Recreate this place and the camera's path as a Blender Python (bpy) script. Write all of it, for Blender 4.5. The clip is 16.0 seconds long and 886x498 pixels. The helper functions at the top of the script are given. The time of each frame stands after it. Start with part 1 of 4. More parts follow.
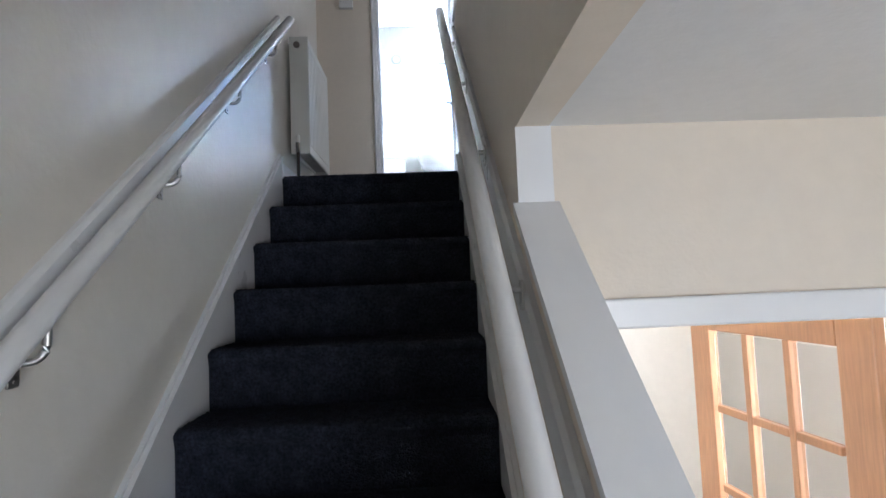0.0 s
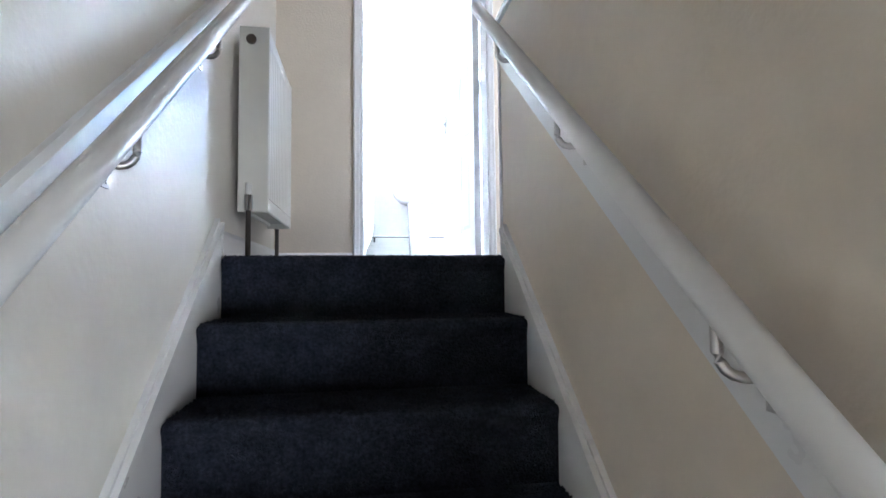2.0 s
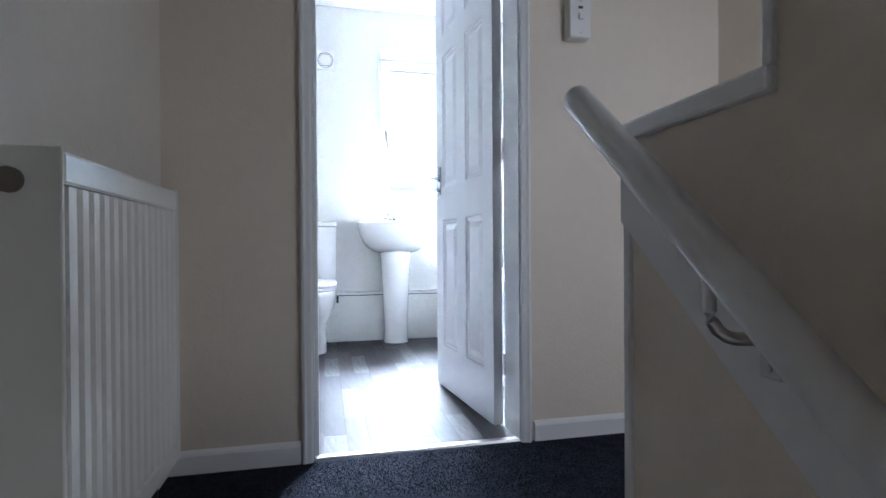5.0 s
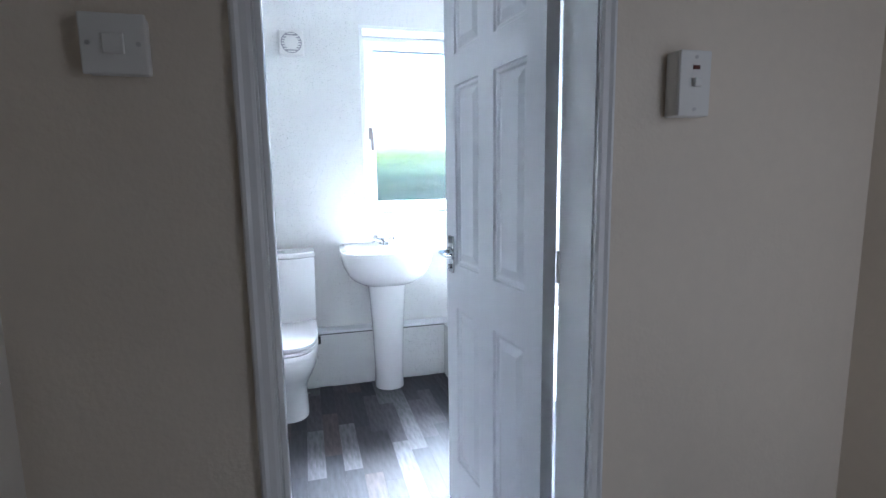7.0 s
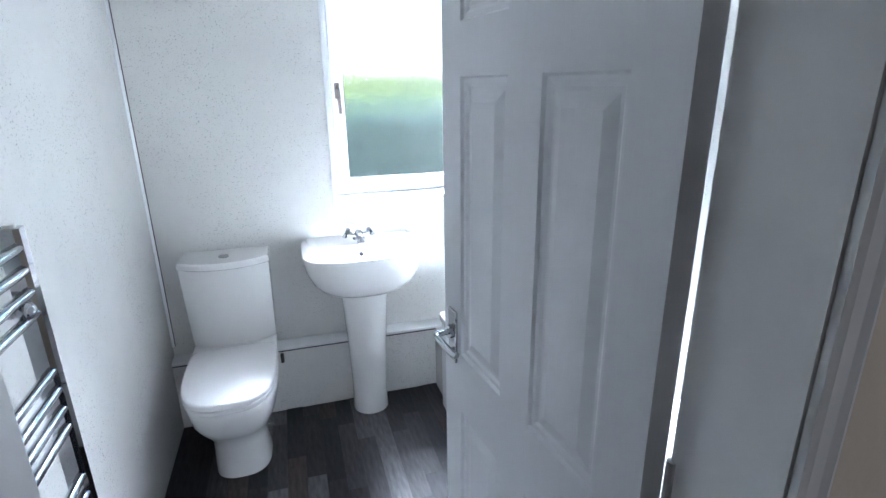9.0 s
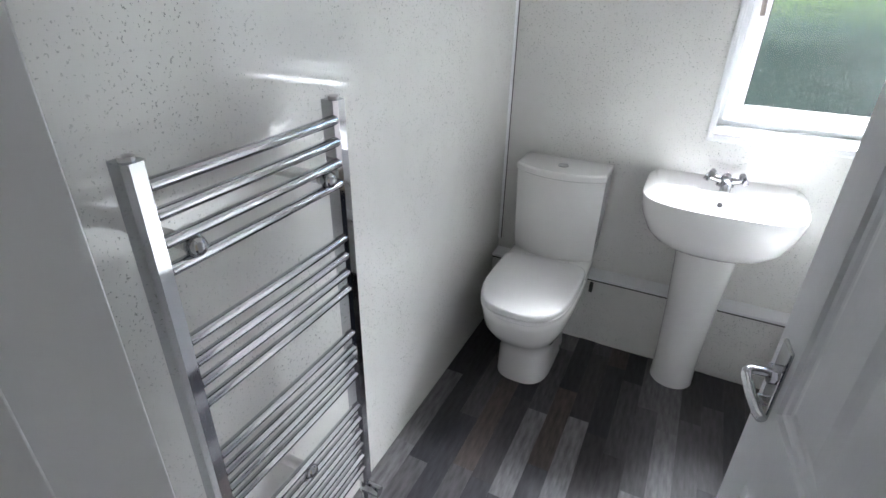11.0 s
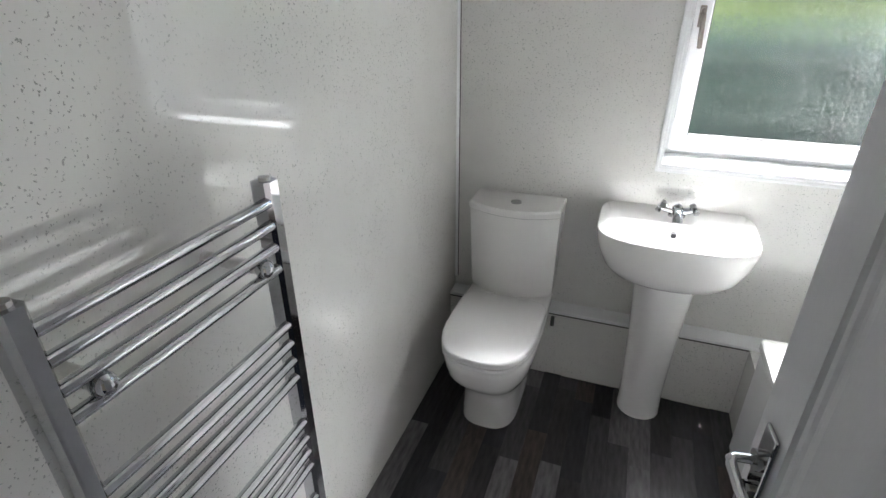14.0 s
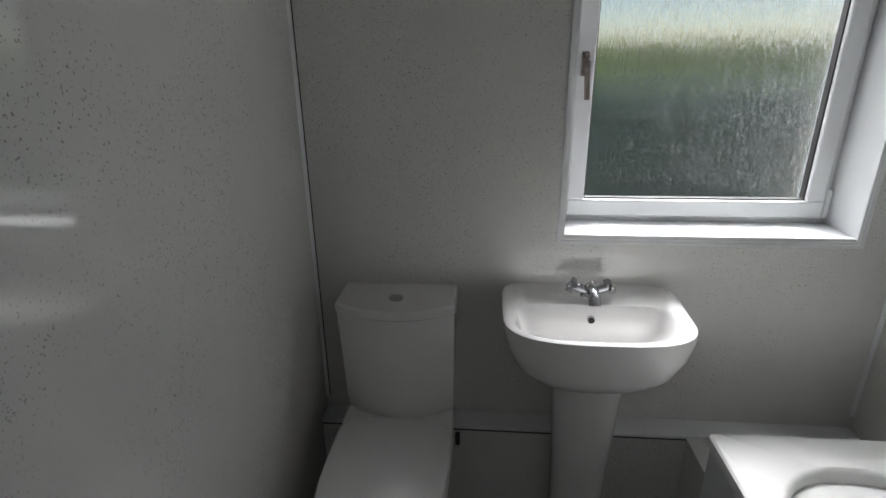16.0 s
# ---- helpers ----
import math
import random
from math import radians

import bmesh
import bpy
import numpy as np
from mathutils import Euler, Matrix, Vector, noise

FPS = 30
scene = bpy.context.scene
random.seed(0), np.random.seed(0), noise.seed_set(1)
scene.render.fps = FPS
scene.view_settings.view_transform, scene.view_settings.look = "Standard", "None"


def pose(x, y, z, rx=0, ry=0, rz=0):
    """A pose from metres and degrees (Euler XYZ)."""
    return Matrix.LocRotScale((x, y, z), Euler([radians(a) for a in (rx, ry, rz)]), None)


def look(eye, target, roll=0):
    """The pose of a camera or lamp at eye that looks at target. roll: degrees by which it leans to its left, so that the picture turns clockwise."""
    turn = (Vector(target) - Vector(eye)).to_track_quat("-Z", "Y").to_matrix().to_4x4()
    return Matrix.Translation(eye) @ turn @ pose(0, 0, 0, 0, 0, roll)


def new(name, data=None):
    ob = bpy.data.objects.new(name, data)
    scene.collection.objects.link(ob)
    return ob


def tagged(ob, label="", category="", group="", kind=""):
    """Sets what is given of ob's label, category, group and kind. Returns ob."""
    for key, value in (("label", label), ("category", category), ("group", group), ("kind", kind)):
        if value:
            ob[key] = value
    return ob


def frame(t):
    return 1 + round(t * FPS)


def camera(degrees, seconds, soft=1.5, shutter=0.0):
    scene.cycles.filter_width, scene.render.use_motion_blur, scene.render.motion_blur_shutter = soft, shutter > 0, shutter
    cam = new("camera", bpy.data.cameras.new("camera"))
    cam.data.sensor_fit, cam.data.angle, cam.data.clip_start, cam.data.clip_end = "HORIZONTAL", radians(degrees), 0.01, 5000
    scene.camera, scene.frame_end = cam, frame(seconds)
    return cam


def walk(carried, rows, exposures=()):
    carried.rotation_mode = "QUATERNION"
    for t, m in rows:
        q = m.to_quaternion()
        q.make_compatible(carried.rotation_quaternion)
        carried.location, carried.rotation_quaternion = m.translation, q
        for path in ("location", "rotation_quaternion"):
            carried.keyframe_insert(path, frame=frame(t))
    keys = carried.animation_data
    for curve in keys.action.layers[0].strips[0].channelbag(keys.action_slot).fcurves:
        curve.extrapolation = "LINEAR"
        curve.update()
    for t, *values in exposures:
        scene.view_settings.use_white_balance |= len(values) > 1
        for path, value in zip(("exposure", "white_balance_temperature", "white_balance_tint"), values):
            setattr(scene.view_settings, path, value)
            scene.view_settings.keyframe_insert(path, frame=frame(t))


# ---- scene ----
cam = camera(81.4, 16.0)
EXPOSURES = [(0, 4.05, 5700, 11), (0.5, 4.3, 5750, 11), (1.0, 4.8, 5800, 10), (1.5, 5.1, 5750, 10), (2.0, 5.15, 5700, 10), (2.5, 5.05, 5700, 10), (3.0, 4.95, 5650, 10), (3.5, 4.75, 5600, 10),
             (4.0, 4.25, 5650, 11), (6.5, 3.0, 5600, 12), (7.5, 2.9, 5600, 12), (8.5, 2.75, 5650, 12), (9, 2.55, 5850, 12), (9.5, 2.1, 6300, 12), (10, 1.8, 6600, 13), (12.5, 2.5, 6700, 14),
             (13.5, 2.1, 6950, 14), (14.5, 1.35, 7050, 14), (15.2, 0.55, 7050, 14), (16, 0.05, 7050, 14)]
PATH = [
    (0, (0.283, -3.548, -0.559), (0.355, -1.553, -0.424), -2.3),
    (0.5, (0.165, -3.309, -0.519), (0.471, -1.337, -0.394), -2.0),
    (1, (0.098, -3.046, -0.342), (0.419, -1.075, -0.228), -1.1),
    (1.5, (0.037, -2.787, -0.235), (0.334, -0.814, -0.107), -0.7),
    (2, (0.013, -2.634, -0.082), (0.322, -0.662, 0.043), -0.6),
    (2.5, (-0.009, -2.495, 0.048), (0.313, -0.525, 0.171), -0.6),
    (3, (-0.066, -2.327, 0.196), (0.275, -0.36, 0.321), -0.7),
    (3.5, (-0.059, -2.182, 0.276), (0.331, -0.224, 0.395), -0.8),
    (4, (-0.025, -2.011, 0.397), (0.391, -0.058, 0.503), -0.5),
    (6.5, (0.081, -1.114, 1.094), (0.573, 0.809, 0.846), -0.7),
    (7, (0.074, -0.989, 1.24), (0.585, 0.923, 0.95), -0.8),
    (7.5, (0.1, -0.854, 1.301), (0.63, 1.046, 0.973), -1.0),
    (8, (0.129, -0.687, 1.429), (0.673, 1.203, 1.065), -0.8),
    (8.5, (0.188, -0.477, 1.465), (0.737, 1.402, 1.055), -0.7),
    (9, (0.238, -0.296, 1.515), (0.779, 1.529, 0.9), -0.8),
    (9.5, (0.349, -0.079, 1.506), (0.584, 1.784, 0.816), -2.0),
    (10, (0.375, -0.029, 1.51), (0.014, 1.787, 0.755), -0.8),
    (10.2, (0.309, -0.009, 1.483), (-0.162, 1.768, 0.696), -0.1),
    (12.5, (0.517, -0.081, 1.517), (-0.477, 1.246, 0.398), -0.2),
    (13, (0.429, -0.042, 1.528), (-0.541, 1.331, 0.444), 0.1),
    (13.5, (0.362, 0.004, 1.552), (-0.433, 1.555, 0.57), -0.4),
    (14, (0.32, 0.089, 1.561), (-0.302, 1.768, 0.669), -0.2),
    (14.5, (0.27, 0.217, 1.559), (-0.263, 1.985, 0.791), -0.4),
    (15, (0.264, 0.35, 1.558), (-0.261, 2.145, 0.85), -0.6),
    (15.5, (0.257, 0.457, 1.522), (-0.237, 2.267, 0.829), -1.0),
    (16, (0.198, 0.564, 1.497), (0.037, 2.436, 0.811), -0.6),
]
walk(cam, [(t, look(eye, target, roll)) for t, eye, target, roll in PATH], EXPOSURES)

# ---- world, sun, large lights ----
world = bpy.data.worlds.new("sky")
scene.world = world
world.use_nodes = True
wn = world.node_tree
sky = wn.nodes.new("ShaderNodeTexSky")
sky.sky_type, sky.sun_disc = "NISHITA", False
sky.sun_elevation, sky.sun_rotation = radians(40), radians(87)
sky.dust_density, sky.ozone_density = 0.2, 2.0
wn.nodes["Background"].inputs["Strength"].default_value = 0.10
wn.links.new(sky.outputs[0], wn.nodes["Background"].inputs[0])


def lamp(name, eye, target, watts, sx, sy, colour):
    data = bpy.data.lights.new(name, "AREA")
    data.shape, data.size, data.size_y, data.energy, data.color = "RECTANGLE", sx, sy, watts, colour
    ob = new(name, data)
    ob.matrix_world = look(eye, target)
    return ob


sun_data = bpy.data.lights.new("sun", "SUN")
sun_data.energy, sun_data.angle, sun_data.color = 2.5, radians(0.5), (1.0, 0.95, 0.87)
new("sun", sun_data).matrix_world = look((6.0, 0.3, 5.0), (0, 0, 0))
# unseen fill lamp in the hall, added to light the stairs from below
lamp("hall_fill", (1.50, -5.52, -1.20), (0.0, -1.5, -0.4), 1.9, 1.10, 1.2, (1.0, 0.97, 0.94))
# unseen fill lamp, added to brighten the right side of the landing
lamp("landing_fill", (1.20, -1.33, 1.0), (1.0, 0.0, 0.6), 0.52, 0.40, 1.7, (0.93, 0.95, 1.0))
# lamp outside, above the line of sight, added to boost the sky's light
lamp("window_sky_fill", (1.0, 4.0, 3.45), (0.62, 1.65, 1.38), 300, 2.4, 1.0, (0.86, 0.93, 1.0))
# unseen lamp against the windowless right wall, added to brighten the living room
lamp("living_room_fill", (2.48, -1.98, -1.15), (0.6, -1.1, -1.2), 6.5, 0.6, 1.2, (1.0, 0.98, 0.95))


# ---- materials ----
def material(name, colour, rough=0.5, metal=0.0, grain=0.0, scale=40.0, bump=0.0, bump_scale=200.0, stain=0.0, stain_scale=3.0,
             per_object=0.0, coat=0.0, stretch=(1, 1, 1), rough_var=0.0):
    m = bpy.data.materials.new(name)
    m.use_nodes = True
    nt = m.node_tree
    b = nt.nodes["Principled BSDF"]
    b.inputs["Roughness"].default_value, b.inputs["Metallic"].default_value = rough, metal
    b.inputs["Coat Weight"].default_value = coat
    b.inputs["Coat Roughness"].default_value = 0.04
    co = nt.nodes.new("ShaderNodeTexCoord")
    mp = nt.nodes.new("ShaderNodeMapping")
    mp.inputs["Scale"].default_value = stretch
    nt.links.new(co.outputs["Object"], mp.inputs["Vector"])

    def tex(s, detail=4.0):
        n = nt.nodes.new("ShaderNodeTexNoise")
        n.inputs["Scale"].default_value, n.inputs["Detail"].default_value = s, detail
        nt.links.new(mp.outputs[0], n.inputs["Vector"])
        return n.outputs["Fac"]

    def amount(src, k):
        # maps a 0..1 factor round 0.5 to a multiplier 1 +- k
        r = nt.nodes.new("ShaderNodeMapRange")
        r.inputs["From Min"].default_value, r.inputs["From Max"].default_value = 0.25, 0.75
        r.inputs["To Min"].default_value, r.inputs["To Max"].default_value = 1 - k, 1 + k
        nt.links.new(src, r.inputs["Value"])
        return r.outputs[0]

    factors = []
    if grain:
        factors.append(amount(tex(scale), grain))
    if stain:
        factors.append(amount(tex(stain_scale, 3.0), stain))
    if per_object:
        info = nt.nodes.new("ShaderNodeObjectInfo")
        r = nt.nodes.new("ShaderNodeMapRange")
        r.inputs["To Min"].default_value, r.inputs["To Max"].default_value = 1 - per_object, 1 + per_object
        nt.links.new(info.outputs["Random"], r.inputs["Value"])
        factors.append(r.outputs[0])
    b.inputs["Base Color"].default_value = (*colour, 1)
    if factors:
        f = factors[0]
        for g in factors[1:]:
            mul = nt.nodes.new("ShaderNodeMath")
            mul.operation = "MULTIPLY"
            nt.links.new(f, mul.inputs[0])
            nt.links.new(g, mul.inputs[1])
            f = mul.outputs[0]
        vm = nt.nodes.new("ShaderNodeVectorMath")
        vm.operation = "SCALE"
        vm.inputs[0].default_value = colour
        nt.links.new(f, vm.inputs["Scale"])
        nt.links.new(vm.outputs[0], b.inputs["Base Color"])
    if rough_var:
        r = nt.nodes.new("ShaderNodeMapRange")
        r.inputs["To Min"].default_value, r.inputs["To Max"].default_value = rough - rough_var, rough + rough_var
        nt.links.new(tex(6.0), r.inputs["Value"])
        nt.links.new(r.outputs[0], b.inputs["Roughness"])
    if bump:
        bn = nt.nodes.new("ShaderNodeBump")
        bn.inputs["Strength"].default_value, bn.inputs["Distance"].default_value = bump, 0.01
        nt.links.new(tex(bump_scale), bn.inputs["Height"])
        nt.links.new(bn.outputs[0], b.inputs["Normal"])
    return m


CREAM = material("cream_emulsion", (0.75, 0.668, 0.56), 0.55, grain=0.02, scale=30, bump=0.12, bump_scale=90, stain=0.04, stain_scale=1.4)
CREAM_SILK = material("cream_silk_emulsion", (0.74, 0.70, 0.63), 0.38, grain=0.02, scale=25, bump=0.12, bump_scale=60, stain=0.04, stain_scale=1.5)
CEILING = material("ceiling_white", (0.82, 0.81, 0.79), 0.8, grain=0.02, bump=0.1, bump_scale=120)
GLOSS = material("white_gloss_paint", (0.80, 0.80, 0.80), 0.28, grain=0.012, scale=20, bump=0.04, bump_scale=45, stain=0.015, stain_scale=4, rough_var=0.015)
DOORWHITE = material("white_satin_door_paint", (0.78, 0.79, 0.82), 0.36, grain=0.012, scale=60, bump=0.045, bump_scale=70, stretch=(4, 4, 0.35), stain=0.02)
CARPET = material("charcoal_carpet", (0.026, 0.031, 0.047), 0.95, grain=0.55, scale=110, bump=1.0, bump_scale=220, stain=0.35, stain_scale=22)
CARPET.node_tree.nodes["Principled BSDF"].inputs["Specular IOR Level"].default_value = 0.15
CERAMIC = material("white_ceramic", (0.83, 0.82, 0.81), 0.10, grain=0.008, scale=5, coat=0.6)
SEATPLASTIC = material("white_seat_plastic", (0.80, 0.79, 0.79), 0.24, grain=0.012, scale=8)
CHROME = material("chrome", (0.50, 0.51, 0.53), 0.05, 1.0, rough_var=0.03, grain=0.03, scale=15)
STEEL = material("dull_steel", (0.62, 0.61, 0.60), 0.35, 1.0, grain=0.12, scale=60)
DARKPIPE = material("dark_copper_pipe", (0.05, 0.040, 0.034), 0.5, 0.2, grain=0.2, scale=50)
BRONZE = material("dark_metal", (0.24, 0.21, 0.19), 0.3, 0.8, grain=0.1, scale=40)
BLACK = material("black_gap", (0.01, 0.01, 0.012), 0.6)
BRASS = material("raw_wood_recess", (0.45, 0.22, 0.07), 0.7, grain=0.2, scale=120)
UPVC = material("white_upvc", (0.84, 0.85, 0.86), 0.22, grain=0.01, scale=10, stain=0.02)
FANGREY = material("grey_fan_mesh", (0.30, 0.30, 0.31), 0.6, grain=0.1, scale=90)
GASKET = material("dark_gasket", (0.03, 0.03, 0.03), 0.6)
RADWHITE = material("radiator_enamel", (0.80, 0.79, 0.74), 0.30, grain=0.012, scale=14, stain=0.02)
SWITCHWHITE = material("switch_plastic", (0.78, 0.77, 0.74), 0.3, grain=0.01, scale=20)
ACRYLIC = material("bath_acrylic", (0.85, 0.85, 0.84), 0.12, grain=0.006, scale=4, coat=0.5)
PINE = material("varnished_pine", (0.50, 0.26, 0.13), 0.32, grain=0.14, scale=18, stretch=(9, 9, 0.6), stain=0.06, stain_scale=5, bump=0.04, bump_scale=60)
SOIL = material("lawn", (0.075, 0.085, 0.06), 0.9, grain=0.35, scale=4, stain=0.3, stain_scale=0.5)
RENDER_OUT = material("outside_render", (0.55, 0.52, 0.47), 0.8, grain=0.06, scale=60, bump=0.3, bump_scale=150)
MARK = material("red_neon_mark", (0.12, 0.03, 0.02), 0.3)


def wall_panel_material():
    m = material("speckled_gloss_wall_panel", (0.76, 0.755, 0.73), 0.045, grain=0.02, scale=12, stain=0.035, stain_scale=2.2, coat=0.8)
    nt = m.node_tree
    b = nt.nodes["Principled BSDF"]
    base = b.inputs["Base Color"].links[0].from_socket
    co = nt.nodes["Texture Coordinate"]
    n1 = nt.nodes.new("ShaderNodeTexNoise")
    n1.inputs["Scale"].default_value, n1.inputs["Detail"].default_value = 200, 2
    n2 = nt.nodes.new("ShaderNodeTexNoise")
    n2.inputs["Scale"].default_value, n2.inputs["Detail"].default_value = 3.2, 3
    for n in (n1, n2):
        nt.links.new(co.outputs["Object"], n.inputs["Vector"])
    r1 = nt.nodes.new("ShaderNodeMapRange")
    r1.inputs["From Min"].default_value, r1.inputs["From Max"].default_value = 0.63, 0.69
    r2 = nt.nodes.new("ShaderNodeMapRange")
    r2.inputs["From Min"].default_value, r2.inputs["From Max"].default_value = 0.36, 0.58
    nt.links.new(n1.outputs["Fac"], r1.inputs["Value"])
    nt.links.new(n2.outputs["Fac"], r2.inputs["Value"])
    mu = nt.nodes.new("ShaderNodeMath")
    mu.operation = "MULTIPLY"
    nt.links.new(r1.outputs[0], mu.inputs[0])
    nt.links.new(r2.outputs[0], mu.inputs[1])
    mix = nt.nodes.new("ShaderNodeMix")
    mix.data_type = "RGBA"
    nt.links.new(mu.outputs[0], mix.inputs["Factor"])
    nt.links.new(base, mix.inputs["A"])
    mix.inputs["B"].default_value = (0.34, 0.35, 0.33, 1)
    nt.links.new(mix.outputs["Result"], b.inputs["Base Color"])
    return m


def plank_material():
    m = material("grey_vinyl_plank", (0.2, 0.2, 0.2), 0.55, bump=0.06, bump_scale=30, stretch=(8, 1.5, 1), rough_var=0.08)
    nt = m.node_tree
    b = nt.nodes["Principled BSDF"]
    b.inputs["Specular IOR Level"].default_value = 0.3
    mp = nt.nodes["Mapping"]
    info = nt.nodes.new("ShaderNodeObjectInfo")
    ramp = nt.nodes.new("ShaderNodeValToRGB")
    ramp.color_ramp.interpolation = "CONSTANT"
    tones = [(0.0, (0.026, 0.025, 0.030)), (0.22, (0.034, 0.030, 0.033)), (0.44, (0.056, 0.052, 0.056)), (0.62, (0.090, 0.086, 0.092)),
             (0.76, (0.112, 0.108, 0.113)), (0.88, (0.062, 0.048, 0.045))]
    while len(ramp.color_ramp.elements) < len(tones):
        ramp.color_ramp.elements.new(0.5)
    for e, (p, c) in zip(ramp.color_ramp.elements, tones):
        e.position, e.color = p, (*c, 1)
    nt.links.new(info.outputs["Random"], ramp.inputs[0])
    n = nt.nodes.new("ShaderNodeTexNoise")
    n.inputs["Scale"].default_value, n.inputs["Detail"].default_value = 9, 6
    nt.links.new(mp.outputs[0], n.inputs["Vector"])
    r = nt.nodes.new("ShaderNodeMapRange")
    r.inputs["From Min"].default_value, r.inputs["From Max"].default_value = 0.3, 0.7
    r.inputs["To Min"].default_value, r.inputs["To Max"].default_value = 0.60, 1.40
    nt.links.new(n.outputs["Fac"], r.inputs["Value"])
    vm = nt.nodes.new("ShaderNodeVectorMath")
    vm.operation = "SCALE"
    nt.links.new(ramp.outputs[0], vm.inputs[0])
    nt.links.new(r.outputs[0], vm.inputs["Scale"])
    nt.links.new(vm.outputs[0], b.inputs["Base Color"])
    return m


def obscure_glass_material():
    m = bpy.data.materials.new("rain_textured_glass")
    m.use_nodes = True
    nt = m.node_tree
    b = nt.nodes["Principled BSDF"]
    b.inputs["Transmission Weight"].default_value = 1.0
    b.inputs["Roughness"].default_value = 0.10
    b.inputs["IOR"].default_value = 1.32
    b.inputs["Base Color"].default_value = (0.97, 0.99, 0.98, 1)
    co = nt.nodes.new("ShaderNodeTexCoord")
    mp = nt.nodes.new("ShaderNodeMapping")
    mp.inputs["Scale"].default_value = (1, 1, 0.04)
    nt.links.new(co.outputs["Object"], mp.inputs["Vector"])
    n = nt.nodes.new("ShaderNodeTexNoise")
    n.inputs["Scale"].default_value, n.inputs["Detail"].default_value = 470, 3
    nt.links.new(mp.outputs[0], n.inputs["Vector"])
    bn = nt.nodes.new("ShaderNodeBump")
    bn.inputs["Strength"].default_value, bn.inputs["Distance"].default_value = 0.7, 0.006
    nt.links.new(n.outputs["Fac"], bn.inputs["Height"])
    nt.links.new(bn.outputs[0], b.inputs["Normal"])
    return m


def clear_glass_material():
    m = bpy.data.materials.new("clear_glass")
    m.use_nodes = True
    b = m.node_tree.nodes["Principled BSDF"]
    b.inputs["Transmission Weight"].default_value, b.inputs["Roughness"].default_value, b.inputs["IOR"].default_value = 1.0, 0.03, 1.45
    return m


def foliage_material(name, colour, spread):
    m = material(name, colour, 0.6, grain=0.3, scale=6)
    nt = m.node_tree
    b = nt.nodes["Principled BSDF"]
    src = b.inputs["Base Color"].links[0].from_socket
    geo = nt.nodes.new("ShaderNodeNewGeometry")
    r = nt.nodes.new("ShaderNodeMapRange")
    r.inputs["To Min"].default_value, r.inputs["To Max"].default_value = 1 - spread, 1 + spread
    nt.links.new(geo.outputs["Random Per Island"], r.inputs["Value"])
    vm = nt.nodes.new("ShaderNodeVectorMath")
    vm.operation = "SCALE"
    nt.links.new(src, vm.inputs[0])
    nt.links.new(r.outputs[0], vm.inputs["Scale"])
    nt.links.new(vm.outputs[0], b.inputs["Base Color"])
    return m


PANEL = wall_panel_material()
PLANK = plank_material()
OBSCURE = obscure_glass_material()
CLEAR = clear_glass_material()
HEDGE = foliage_material("hedge_leaf", (0.012, 0.046, 0.034), 0.8)
BANKGRASS = foliage_material("bank_grass", (0.21, 0.29, 0.08), 0.45)


# ---- mesh helpers ----
def mesh_object(name, bm, mat, smooth=False):
    me = bpy.data.meshes.new(name)
    bm.normal_update()
    bm.to_mesh(me)
    bm.free()
    me.materials.append(mat)
    if smooth:
        me.shade_smooth()
        me.set_sharp_from_angle(angle=radians(42))
    return new(name, me)


def part(name, bm, mat, parent, label="", smooth=False):
    ob = mesh_object(name, bm, mat, smooth)
    ob.parent = parent
    if label:
        tagged(ob, label)
    return ob


def empty(name, x=0, y=0, z=0, rz=0):
    ob = new(name)
    ob.empty_display_size = 0.05
    ob.matrix_world = pose(x, y, z, 0, 0, rz)
    return ob


def add_box(bm, x0, x1, y0, y1, z0, z1, bevel=0.0, segments=2):
    r = bmesh.ops.create_cube(bm, size=1.0)
    vs = r["verts"]
    for v in vs:
        v.co = Vector((x0 + (v.co.x + 0.5) * (x1 - x0), y0 + (v.co.y + 0.5) * (y1 - y0), z0 + (v.co.z + 0.5) * (z1 - z0)))
    if bevel:
        es = list({e for v in vs for e in v.link_edges})
        bmesh.ops.bevel(bm, geom=es, offset=bevel, segments=segments, profile=0.5, affect="EDGES", clamp_overlap=True)
    return bm


def box(*a, bevel=0.0, segments=2):
    return add_box(bmesh.new(), *a, bevel=bevel, segments=segments)


def add_tube(bm, points, radius, sides=12, flat=1.0, caps=True):
    """A swept tube through the points; flat squeezes it along its second cross axis."""
    pts = [Vector(p) for p in points]
    rings = []
    for i, p in enumerate(pts):
        d = (pts[min(i + 1, len(pts) - 1)] - pts[max(i - 1, 0)]).normalized()
        up = Vector((0, 0, 1)) if abs(d.z) < 0.95 else Vector((0, 1, 0))
        a = d.cross(up).normalized()
        b = a.cross(d).normalized()
        rings.append([bm.verts.new(p + radius * (math.cos(t) * a + flat * math.sin(t) * b)) for t in [2 * math.pi * k / sides for k in range(sides)]])
    for r0, r1 in zip(rings, rings[1:]):
        for k in range(sides):
            bm.faces.new((r0[k], r0[(k + 1) % sides], r1[(k + 1) % sides], r1[k]))
    if caps:
        bm.faces.new(list(reversed(rings[0])))
        bm.faces.new(rings[-1])
    bmesh.ops.recalc_face_normals(bm, faces=bm.faces[:])
    return bm


def tube(points, radius, sides=12, flat=1.0):
    return add_tube(bmesh.new(), points, radius, sides, flat)


